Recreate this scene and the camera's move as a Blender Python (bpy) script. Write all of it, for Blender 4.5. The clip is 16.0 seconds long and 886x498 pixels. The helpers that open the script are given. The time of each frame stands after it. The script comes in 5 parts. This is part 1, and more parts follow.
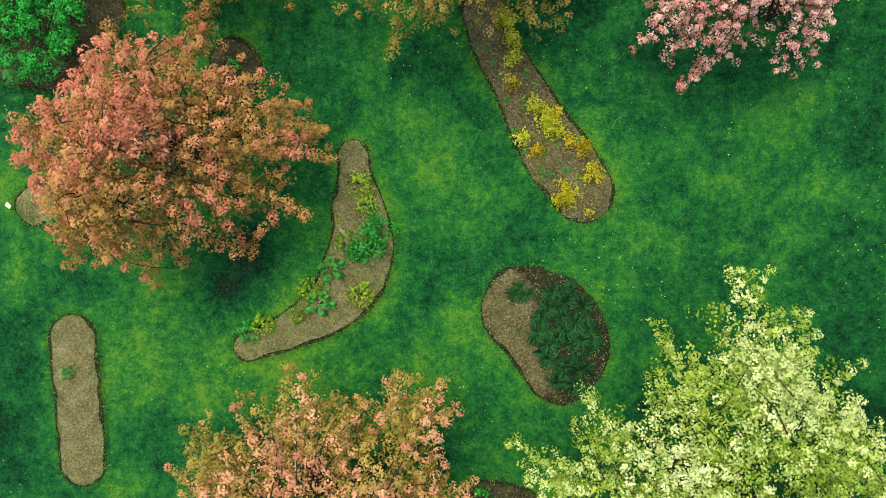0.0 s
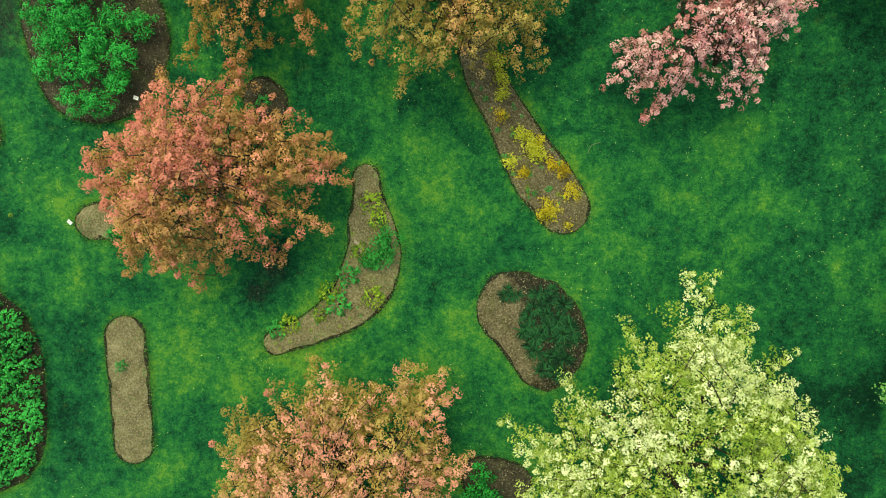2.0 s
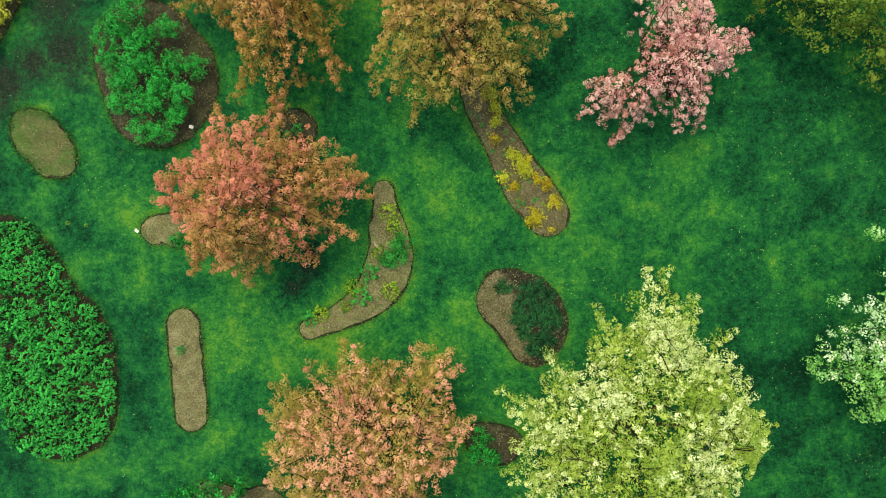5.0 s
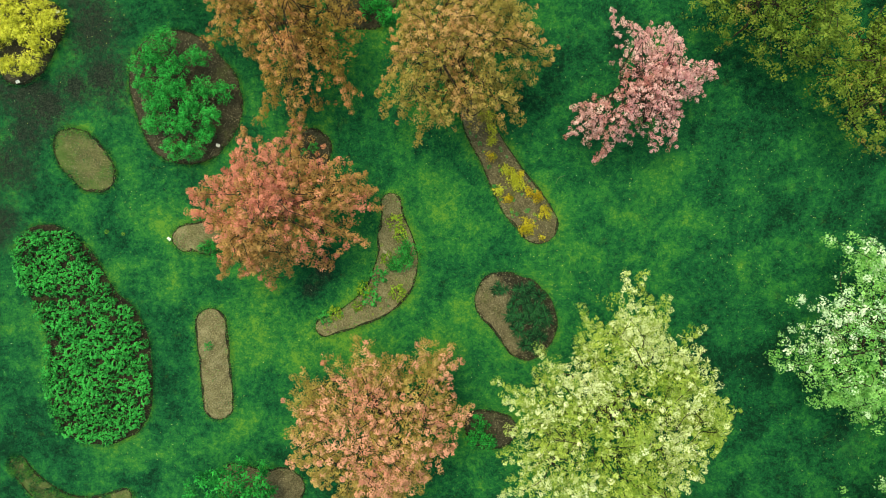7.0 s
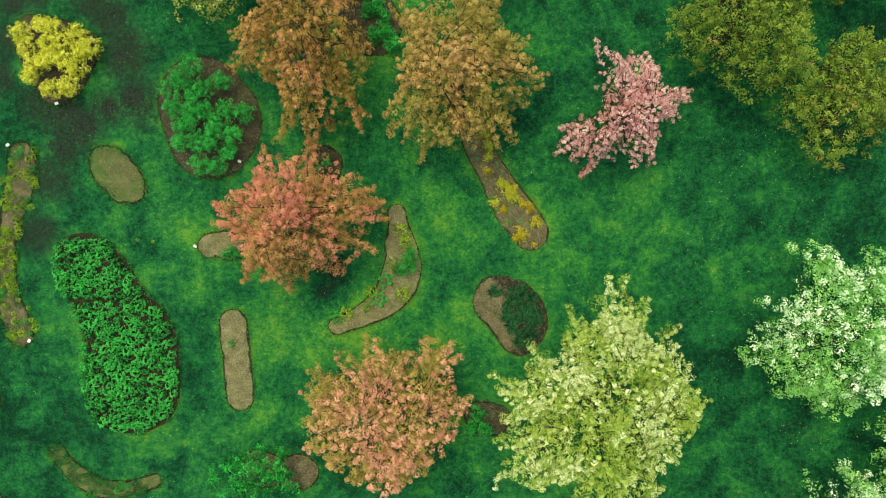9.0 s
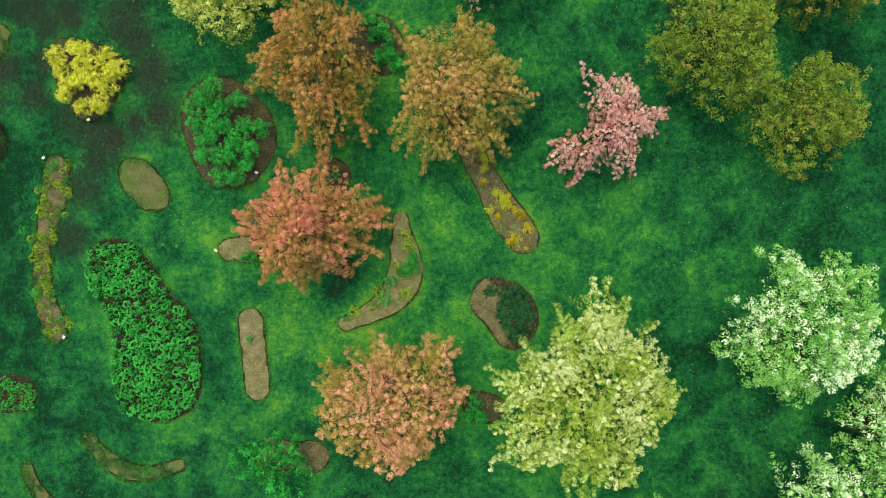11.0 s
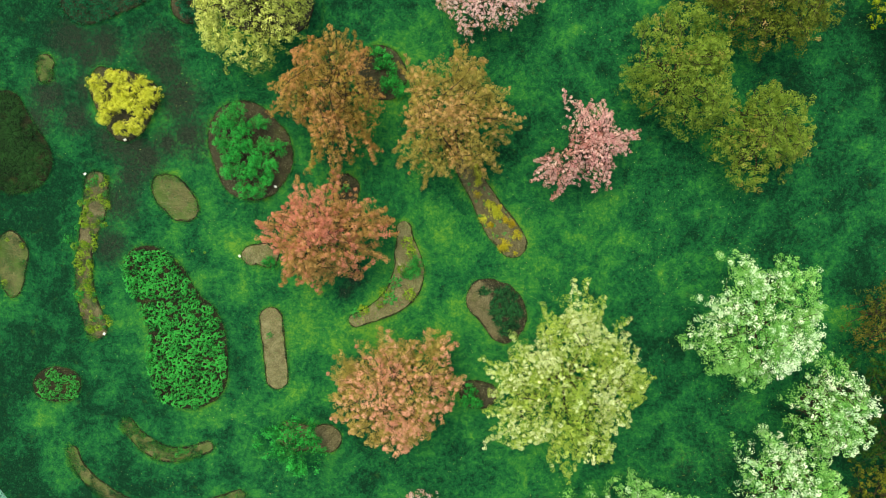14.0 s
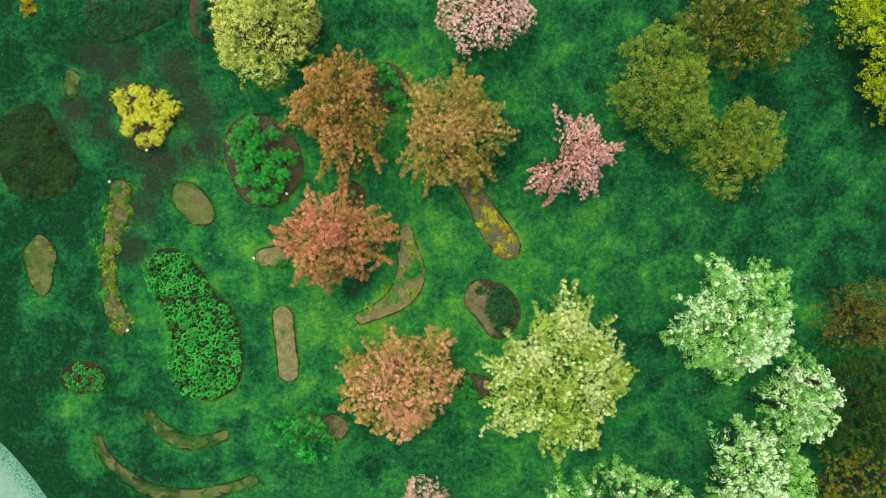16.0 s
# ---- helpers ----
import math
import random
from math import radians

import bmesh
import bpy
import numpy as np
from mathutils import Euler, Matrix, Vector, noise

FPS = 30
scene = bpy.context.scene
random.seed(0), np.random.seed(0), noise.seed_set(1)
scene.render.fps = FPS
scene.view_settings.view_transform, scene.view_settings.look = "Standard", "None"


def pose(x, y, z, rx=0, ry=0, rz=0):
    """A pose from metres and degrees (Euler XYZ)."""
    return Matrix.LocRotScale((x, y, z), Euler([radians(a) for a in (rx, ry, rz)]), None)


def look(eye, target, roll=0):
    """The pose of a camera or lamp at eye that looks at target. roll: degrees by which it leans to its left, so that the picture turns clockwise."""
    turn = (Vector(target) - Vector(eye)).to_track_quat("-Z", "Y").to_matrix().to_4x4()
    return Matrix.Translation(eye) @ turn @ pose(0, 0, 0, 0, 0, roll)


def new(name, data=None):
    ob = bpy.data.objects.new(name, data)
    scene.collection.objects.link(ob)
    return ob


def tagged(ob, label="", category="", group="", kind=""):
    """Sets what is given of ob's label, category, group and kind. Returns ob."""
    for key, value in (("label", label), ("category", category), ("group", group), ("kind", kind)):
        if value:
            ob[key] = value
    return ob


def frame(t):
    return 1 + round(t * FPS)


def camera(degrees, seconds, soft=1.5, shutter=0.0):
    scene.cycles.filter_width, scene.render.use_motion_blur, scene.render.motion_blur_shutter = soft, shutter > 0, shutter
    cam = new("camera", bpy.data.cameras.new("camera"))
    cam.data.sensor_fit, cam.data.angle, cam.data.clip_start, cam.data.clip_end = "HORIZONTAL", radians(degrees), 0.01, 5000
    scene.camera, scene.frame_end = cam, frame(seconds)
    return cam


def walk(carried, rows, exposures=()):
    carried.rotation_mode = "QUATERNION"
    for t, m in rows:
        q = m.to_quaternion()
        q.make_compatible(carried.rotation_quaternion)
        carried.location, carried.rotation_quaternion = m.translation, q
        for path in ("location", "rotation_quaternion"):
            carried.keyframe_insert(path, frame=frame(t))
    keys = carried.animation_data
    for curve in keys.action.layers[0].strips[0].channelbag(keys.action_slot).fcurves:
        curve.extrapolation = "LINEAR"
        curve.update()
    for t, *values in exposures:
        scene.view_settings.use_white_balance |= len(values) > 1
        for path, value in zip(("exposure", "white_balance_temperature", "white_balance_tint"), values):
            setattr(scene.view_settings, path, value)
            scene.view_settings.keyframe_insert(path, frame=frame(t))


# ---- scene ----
cam = camera(66, 16.0, soft=1.0)
PATH = [
    (0.0, pose(-0.191, -2.568, 16.944, -1.260, 2.460, -0.000)),
    (1.0, pose(-0.095, -2.457, 18.362, -1.014, 2.519, -0.173)),
    (2.0, pose(-0.063, -2.408, 19.734, -0.866, 2.523, -0.368)),
    (3.0, pose(-0.086, -2.406, 21.067, -0.814, 2.479, -0.577)),
    (4.0, pose(-0.119, -2.379, 22.401, -0.858, 2.416, -0.765)),
    (5.0, pose(-0.121, -2.263, 23.767, -0.985, 2.362, -0.897)),
    (6.0, pose(-0.112, -2.081, 25.134, -1.130, 2.313, -0.972)),
    (7.0, pose(-0.117, -1.877, 26.467, -1.235, 2.254, -1.007)),
    (8.0, pose(-0.126, -1.675, 27.793, -1.309, 2.188, -1.042)),
    (9.0, pose(-0.123, -1.489, 29.140, -1.380, 2.118, -1.106)),
    (10.0, pose(-0.102, -1.310, 30.501, -1.478, 2.058, -1.167)),
    (11.0, pose(-0.063, -1.123, 31.858, -1.624, 2.012, -1.194)),
    (12.0, pose(-0.022, -0.916, 33.200, -1.794, 1.958, -1.234)),
    (13.0, pose(0.003, -0.684, 34.525, -1.961, 1.874, -1.326)),
    (14.0, pose(0.013, -0.443, 35.854, -2.118, 1.773, -1.417)),
    (15.0, pose(0.012, -0.214, 37.211, -2.263, 1.675, -1.443)),
    (16.0, pose(0.000, -0.000, 38.601, -2.396, 1.582, -1.390)),
]
EXPOSURES = [(0.0, 1.09, 8900, -13), (9.0, 1.07, 8900, -13), (16.0, 1.14, 8900, -13)]
SUN_ELEVATION, SUN_ROTATION, SUN_STRENGTH, SKY_STRENGTH = 70, 330, 0.8, 0.14
LAWN_DARK, LAWN_MID, LAWN_LIGHT, LAWN_YELLOW = (0.002, 0.029, 0.013), (0.008, 0.106, 0.036), (0.031, 0.200, 0.042), (0.12, 0.29, 0.040)

walk(cam, PATH, EXPOSURES)

# ---- world and sun: high thin overcast ----
world = bpy.data.worlds.new("overcast_sky")
scene.world = world
world.use_nodes = True
wn = world.node_tree
sky = wn.nodes.new("ShaderNodeTexSky")
sky.sky_type, sky.sun_disc = "NISHITA", False
sky.sun_elevation, sky.sun_rotation = radians(SUN_ELEVATION), radians(SUN_ROTATION)
sky.dust_density, sky.ozone_density = 3.0, 0.6
wn.links.new(sky.outputs[0], wn.nodes["Background"].inputs[0])
wn.nodes["Background"].inputs[1].default_value = SKY_STRENGTH
sun_data = bpy.data.lights.new("sun", "SUN")
sun_data.energy, sun_data.angle, sun_data.color = SUN_STRENGTH, radians(30), (1.0, 0.96, 0.88)
sun = new("sun", sun_data)
a, e = radians(SUN_ROTATION), radians(SUN_ELEVATION)
sun.matrix_world = look((0, 0, 60), Vector((0, 0, 60)) - Vector((math.sin(a) * math.cos(e), math.cos(a) * math.cos(e), math.sin(e))))


# ---- materials ----
class Nodes:
    """A small hand for wiring one material."""

    def __init__(self, name, rough=0.7):
        self.mat = bpy.data.materials.new(name)
        self.mat.use_nodes = True
        self.tree = self.mat.node_tree
        self.bsdf = self.tree.nodes["Principled BSDF"]
        self.bsdf.inputs["Roughness"].default_value = rough
        self.bsdf.inputs["Specular IOR Level"].default_value = 0.1

    def add(self, kind, **values):
        node = self.tree.nodes.new(kind)
        for key, value in values.items():
            node.inputs[key].default_value = value
        return node

    def link(self, a, b):
        self.tree.links.new(a, b)

    def noise(self, scale, detail=4.0, rough=0.6):
        node = self.add("ShaderNodeTexNoise", Scale=scale, Detail=detail, Roughness=rough)
        self.link(self.place(), node.inputs["Vector"])
        return node.outputs["Fac"]

    def place(self):
        return self.add("ShaderNodeNewGeometry").outputs["Position"]

    def island(self):
        return self.add("ShaderNodeNewGeometry").outputs["Random Per Island"]

    def piece(self):
        return self.add("ShaderNodeObjectInfo").outputs["Random"]

    def field(self, name):
        node = self.tree.nodes.new("ShaderNodeAttribute")
        node.attribute_name = name
        return node.outputs["Fac"]

    def math(self, op, a, b=0.0, clamp=False):
        node = self.tree.nodes.new("ShaderNodeMath")
        node.operation, node.use_clamp = op, clamp
        for slot, v in ((0, a), (1, b)):
            if isinstance(v, (int, float)):
                node.inputs[slot].default_value = v
            else:
                self.link(v, node.inputs[slot])
        return node.outputs[0]

    def ramp(self, fac, *stops):
        node = self.tree.nodes.new("ShaderNodeValToRGB")
        ramp = node.color_ramp
        while len(ramp.elements) < len(stops):
            ramp.elements.new(0.5)
        for el, (at, colour) in zip(ramp.elements, stops):
            el.position, el.color = at, (*colour, 1)
        self.link(fac, node.inputs[0])
        return node.outputs[0]

    def mix(self, fac, a, b):
        node = self.tree.nodes.new("ShaderNodeMix")
        node.data_type = "RGBA"
        for slot, v in ((0, fac), (6, a), (7, b)):
            if isinstance(v, tuple):
                node.inputs[slot].default_value = (*v, 1)
            elif isinstance(v, float):
                node.inputs[slot].default_value = v
            else:
                self.link(v, node.inputs[slot])
        return node.outputs[2]

    def bump(self, height, strength, distance=0.02):
        node = self.add("ShaderNodeBump", Strength=strength, Distance=distance)
        self.link(height, node.inputs["Height"])
        self.link(node.outputs[0], self.bsdf.inputs["Normal"])

    def colour(self, out):
        self.link(out, self.bsdf.inputs["Base Color"])
        return self


def leaf_material(name, leaf_a, leaf_b, bloom_a=None, bloom_b=None, share=0.0, lit=0.14, rough=0.6, apart=0.0, fleck=0.16):
    """Leaves and blossom: the tint of each twig says which of the two it bears; a second field sets how light it is,
    painted shade included.
    """
    n = Nodes(name, rough)
    rnd = n.island()
    wide = n.noise(1.3, 3.0)
    tone = n.math("ADD", n.math("MULTIPLY", rnd, fleck), n.math("MULTIPLY", n.field("leaf_light"), 0.92 - fleck))
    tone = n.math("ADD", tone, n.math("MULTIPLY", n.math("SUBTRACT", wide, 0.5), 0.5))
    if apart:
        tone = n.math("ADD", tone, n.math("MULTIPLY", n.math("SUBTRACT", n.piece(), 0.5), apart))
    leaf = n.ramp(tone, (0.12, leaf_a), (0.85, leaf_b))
    out = leaf
    if bloom_a:
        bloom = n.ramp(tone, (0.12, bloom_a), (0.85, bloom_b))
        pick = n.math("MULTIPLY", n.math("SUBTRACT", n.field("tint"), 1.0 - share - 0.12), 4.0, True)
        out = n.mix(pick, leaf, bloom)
    n.colour(out)
    if lit:
        glow = n.tree.nodes.new("ShaderNodeBsdfTranslucent")
        n.link(out, glow.inputs[0])
        mix = n.tree.nodes.new("ShaderNodeMixShader")
        mix.inputs[0].default_value = lit
        n.link(n.bsdf.outputs[0], mix.inputs[1])
        n.link(glow.outputs[0], mix.inputs[2])
        n.link(mix.outputs[0], n.tree.nodes["Material Output"].inputs[0])
    return n.mat


def lawn_colour(n, fine):
    """Turf: blue-green where dark or painted as shaded, yellow-green where it is thin, earth where it is worn and in
    the painted tree shadow.
    """
    tone = n.math("ADD", n.field("tone"), n.math("MULTIPLY", n.math("SUBTRACT", n.noise(3.6, 6.0, 0.75), 0.5), 1.7))
    tone = n.math("ADD", tone, n.math("MULTIPLY", n.math("SUBTRACT", fine, 0.5), 1.1), True)
    turf = n.ramp(n.math("ADD", tone, n.math("MULTIPLY", n.math("SUBTRACT", n.noise(11.0, 3.0, 0.6), 0.5), 0.6), True), (0.0, LAWN_DARK), (0.38, LAWN_MID), (0.72, LAWN_LIGHT), (1.0, LAWN_YELLOW))
    earth = n.ramp(fine, (0.34, (0.005, 0.011, 0.007)), (0.5, (0.014, 0.025, 0.017)), (0.68, (0.075, 0.09, 0.066)))
    worn_shade = n.math("ADD", n.field("worn_shade"), n.math("MULTIPLY", n.math("SUBTRACT", n.noise(5.5, 7.0, 0.8), 0.5), 2.3))
    worn_shade = n.math("MULTIPLY", n.math("SUBTRACT", worn_shade, 0.48), 1.9, True)
    straw = n.math("MULTIPLY", n.math("SUBTRACT", n.noise(1.7, 5.0, 0.7), 0.60), 4.5, True)
    turf = n.mix(n.math("MULTIPLY", straw, 0.4), turf, (0.11, 0.20, 0.028))
    return n.mix(worn_shade, turf, earth)


def make_ground_material():
    n = Nodes("lawn", 0.85)
    fine = n.noise(26.0, 4.0, 0.7)
    n.colour(lawn_colour(n, fine))
    n.bump(n.math("ADD", n.noise(60.0, 3.0), n.noise(9.0, 3.0)), 1.0, 0.05)
    return n.mat


def make_blade_material():
    n = Nodes("grass_blade", 0.6)
    n.colour(lawn_colour(n, n.island()))
    return n.mat


def make_soil_material(name, dark, mid, pale, bare=0.64, sod=(0.07, 0.10, 0.022)):
    n = Nodes(name, 0.95)
    a = n.noise(17.0, 8.0, 0.8)
    b = n.noise(2.4, 4.0, 0.65)
    earth = n.ramp(n.math("ADD", n.math("MULTIPLY", a, 1.15), n.math("MULTIPLY", b, 0.38)), (0.52, dark), (0.72, mid), (0.94, pale))
    moss = n.math("MULTIPLY", n.math("SUBTRACT", n.math("ADD", n.math("MULTIPLY", n.noise(0.9, 3.0), 0.6), n.math("MULTIPLY", n.noise(22.0, 4.0, 0.7), 0.6)), bare), 5.0, True)
    wet = n.ramp(a, (0.35, (0.010, 0.010, 0.007)), (0.55, (0.028, 0.026, 0.018)), (0.72, (0.16, 0.15, 0.10)))
    damp = n.math("ADD", n.field("damp"), n.math("MULTIPLY", n.math("SUBTRACT", n.noise(7.0, 5.0, 0.7), 0.5), 1.6))
    earth = n.mix(n.math("MULTIPLY", n.math("SUBTRACT", damp, 0.4), 3.0, True), earth, wet)
    n.colour(n.mix(n.math("MULTIPLY", moss, 0.75), earth, sod))
    n.bump(n.math("ADD", n.noise(40.0, 5.0, 0.7), a), 0.8, 0.03)
    return n.mat


def make_speckled(name, a, b, scale, rough=0.85):
    n = Nodes(name, rough)
    n.colour(n.ramp(n.math("ADD", n.math("MULTIPLY", n.noise(scale, 5.0), 0.7), n.math("MULTIPLY", n.island(), 0.4)), (0.3, a), (0.75, b)))
    n.bump(n.noise(scale * 2.5, 4.0), 0.5, 0.02)
    return n.mat


M_GROUND, M_BLADE = make_ground_material(), make_blade_material()
M_SOIL = make_soil_material("soil_dry", (0.042, 0.039, 0.019), (0.125, 0.112, 0.058), (0.30, 0.27, 0.16))
M_SOIL_DARK = make_soil_material("soil_damp", (0.013, 0.012, 0.009), (0.032, 0.030, 0.020), (0.10, 0.09, 0.06))
M_SOIL_BROWN = make_soil_material("soil_brown", (0.026, 0.022, 0.012), (0.076, 0.065, 0.036), (0.23, 0.20, 0.125))
M_SOIL_WEEDY = make_soil_material("soil_weedy", (0.03, 0.03, 0.014), (0.085, 0.085, 0.038), (0.21, 0.20, 0.10), 0.52, (0.045, 0.12, 0.02))
# near-black: paints the shade in the cut edges, and serves the darkest beds
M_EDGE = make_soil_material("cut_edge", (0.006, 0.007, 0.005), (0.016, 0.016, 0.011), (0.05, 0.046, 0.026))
M_CLOD = make_speckled("clods", (0.025, 0.022, 0.014), (0.34, 0.31, 0.21), 20.0)
M_BARK = make_speckled("bark", (0.02, 0.016, 0.011), (0.075, 0.06, 0.045), 12.0)
M_WHITE = make_speckled("white_enamel", (0.7, 0.7, 0.66), (0.85, 0.85, 0.82), 30.0, 0.4)
M_STAKE = make_speckled("galvanised_stake", (0.2, 0.2, 0.19), (0.35, 0.35, 0.33), 40.0, 0.5)
M_PAVING = make_speckled("pale_paving", (0.10, 0.20, 0.18), (0.20, 0.33, 0.30), 3.0)
M_RUBBLE = make_speckled("rubble", (0.01, 0.07, 0.06), (0.16, 0.36, 0.31), 9.0)


# ---- shared arithmetic ----
def lattice(ix, iy, seed):
    h = (ix.astype(np.int64) * 374761393 + iy.astype(np.int64) * 668265263 + seed * 1442695041) & 0x7FFFFFFF
    h = ((h ^ (h >> 13)) * 1274126177) & 0x7FFFFFFF
    return ((h ^ (h >> 16)) & 0xFFFF) / 65535.0


def value_noise(x, y, size, seed):
    x, y = np.asarray(x, float) / size, np.asarray(y, float) / size
    ix, iy = np.floor(x), np.floor(y)
    fx, fy = x - ix, y - iy
    fx, fy = fx * fx * (3 - 2 * fx), fy * fy * (3 - 2 * fy)
    low = lattice(ix, iy, seed) * (1 - fx) + lattice(ix + 1, iy, seed) * fx
    high = lattice(ix, iy + 1, seed) * (1 - fx) + lattice(ix + 1, iy + 1, seed) * fx
    return low * (1 - fy) + high * fy


def fbm(x, y, size, seed, octaves=3):
    total, weight, amp = 0.0, 0.0, 1.0
    for k in range(octaves):
        total = total + amp * value_noise(x, y, size / 2**k, seed + 17 * k)
        weight += amp
        amp *= 0.55
    return total / weight


def round_radius(radii, theta):
    """Radius at an angle, gliding between evenly spread radii."""
    r = np.asarray(radii, float)
    u = np.mod(theta, 2 * np.pi) / (2 * np.pi) * len(r)
    i = np.floor(u).astype(int)
    f = u - i
    p0, p1, p2, p3 = r[(i - 1) % len(r)], r[i % len(r)], r[(i + 1) % len(r)], r[(i + 2) % len(r)]
    return np.maximum(0.05, 0.5 * (2 * p1 + (p2 - p0) * f + (2 * p0 - 5 * p1 + 4 * p2 - p3) * f**2 + (3 * p1 - p0 - 3 * p2 + p3) * f**3))


def glide(points, count):
    """A smooth line of count places through the given ones."""
    p = np.asarray(points, float)
    p = np.vstack([2 * p[0] - p[1], p, 2 * p[-1] - p[-2]])
    u = np.linspace(0, len(p) - 3 - 1e-6, count)
    i = np.floor(u).astype(int)
    f = (u - i)[:, None]
    a, b, c, d = p[i], p[i + 1], p[i + 2], p[i + 3]
    return 0.5 * (2 * b + (c - a) * f + (2 * a - 5 * b + 4 * c - d) * f**2 + (3 * b - a - 3 * c + d) * f**3)


def inside(poly, x, y):
    hit = np.zeros(len(x), bool)
    for (x0, y0), (x1, y1) in zip(poly, np.roll(poly, -1, axis=0)):
        if y0 != y1:
            hit ^= ((y0 > y) != (y1 > y)) & (x < (x1 - x0) * (y - y0) / (y1 - y0) + x0)
    return hit


def unit(v):
    return v / np.maximum(np.linalg.norm(v, axis=-1, keepdims=True), 1e-9)


def mesh_of(name, verts, faces, material, fields=None, smooth=False):
    """A mesh from arrays; faces are triangles or quads, one width in all."""
    me = bpy.data.meshes.new(name)
    verts, faces = np.asarray(verts, np.float32), np.asarray(faces, np.int32)
    me.vertices.add(len(verts))
    me.vertices.foreach_set("co", verts.ravel())
    me.loops.add(faces.size)
    me.loops.foreach_set("vertex_index", faces.ravel())
    me.polygons.add(len(faces))
    me.polygons.foreach_set("loop_start", np.arange(0, faces.size, faces.shape[1], dtype=np.int32))
    if smooth:
        me.polygons.foreach_set("use_smooth", np.ones(len(faces), bool))
    for key, values in (fields or {}).items():
        layer = me.attributes.new(key, "FLOAT", "POINT")
        layer.data.foreach_set("value", np.asarray(values, np.float32))
    me.update(calc_edges=True)
    me.materials.append(material)
    return me


def part(name, me, parent, label="", kind=""):
    ob = new(name, me)
    ob.parent = parent
    return tagged(ob, label=label, kind=kind)


def thing(name, x, y, label, category, group="", kind="", z=0.0):
    ob = new(name)
    ob.empty_display_size = 0.2
    ob.matrix_basis = pose(x, y, z)
    return tagged(ob, label, category, group, kind)


def tube(points, radii, sides=6):
    """Vertices and quads of a tapered limb along places."""
    p, r = np.asarray(points, float), np.asarray(radii, float)
    ahead = unit(np.gradient(p, axis=0))
    side = unit(np.cross(ahead, np.where(np.abs(ahead[:, 2:]) > 0.9, [[1.0, 0, 0]], [[0, 0, 1.0]])))
    up = np.cross(side, ahead)
    ang = np.arange(sides) * 2 * np.pi / sides
    ring = side[:, None] * np.cos(ang)[None, :, None] + up[:, None] * np.sin(ang)[None, :, None]
    verts = (p[:, None] + ring * r[:, None, None]).reshape(-1, 3)
    i, j = np.meshgrid(np.arange(len(p) - 1), np.arange(sides), indexing="ij")
    k = (j + 1) % sides
    faces = np.stack([i * sides + j, i * sides + k, (i + 1) * sides + k, (i + 1) * sides + j], -1).reshape(-1, 4)
    return verts, faces


def joined(pieces):
    verts, faces, n = [], [], 0
    for v, f in pieces:
        verts.append(v)
        faces.append(f + n)
        n += len(v)
    return np.concatenate(verts), np.concatenate(faces)


def leaves(at, normal, length, wide, rng, way=None, fold=0.15):
    """Folded kite-shaped leaves, two triangles each."""
    n = len(at)
    t = rng.normal(size=(n, 3)) if way is None else way + 0.35 * rng.normal(size=(n, 3))
    t = unit(t - (t * normal).sum(1, keepdims=True) * normal)
    b = np.cross(normal, t)
    L = (length * rng.uniform(0.65, 1.3, n))[:, None]
    W = L * wide
    mid = at + 0.5 * L * t
    verts = np.stack([at, mid + 0.5 * W * b + fold * W * normal, at + L * t, mid - 0.5 * W * b + fold * W * normal], 1).reshape(-1, 3)
    base = np.arange(n)[:, None] * 4
    faces = np.concatenate([base + [[0, 1, 2]], base + [[0, 2, 3]]], 1).reshape(-1, 3)
    return verts, faces


# ---- the plan: crowns and beds as middle and radii, long beds as a line with half-widths ----
crown_red = (-6.87, -0.80, [3.37, 3.22, 2.98, 2.53, 2.28, 2.58, 2.73, 2.73, 2.8, 2.73, 2.62, 3.38, 3.31, 2.81, 2.65, 3.21, 2.99, 2.84, 2.5, 2.37,
    2.58, 2.37, 2.83, 2.94])
crown_salmon = (-3.50, -8.72, [3.35, 3.54, 3.76, 3.94, 3.58, 3.02, 2.89, 3.15, 2.87, 2.69, 3.46, 3.5, 3.44, 3.8, 3.68, 3.24, 3.26, 3.32, 3.3, 3.31,
    2.99, 2.91, 2.88, 3.04])
crown_cream = (4.91, -8.32, [4.14, 4.04, 3.85, 3.89, 3.78, 4.19, 4.8, 5.1, 4.91, 4.06, 3.09, 3.34, 3.6, 3.71, 4.04, 4.07, 4.13, 4.23, 4.88, 4.75,
    3.73, 3.27, 4.66, 4.38, 4.3, 4.37, 3.57, 3.9, 3.83, 3.91])
crown_pink = (6.15, 3.10, [2.12, 2.53, 2.26, 1.74, 2.06, 2.26, 2.42, 2.27, 2.25, 2.68, 1.82, 1.61, 1.45, 1.35, 1.32, 1.37, 1.5, 2.96, 2.84, 2.81,
    1.76, 1.48, 1.75, 2.05, 2.08, 2.16, 2.02, 1.7, 1.61, 1.8])
crown_rust = (-6.19, 6.16, [2.7, 2.65, 2.7, 2.57, 2.52, 3.73, 3.48, 3.3, 3.15, 3.08, 2.57, 2.88, 2.88, 3.29, 2.75, 2.42, 2.69, 3.14, 3.32, 3.31, 3.16,
    2.98, 2.93, 2.73])
crown_amber = (-0.44, 4.64, [3.16, 2.83, 2.81, 2.62, 3.35, 3.44, 3.54, 3.33, 3.22, 3.25, 2.46, 2.78, 2.88, 2.82, 3.21, 3.39, 3.27, 3.34, 3.05, 3.18,
    3.42, 3.2, 2.69, 2.88])
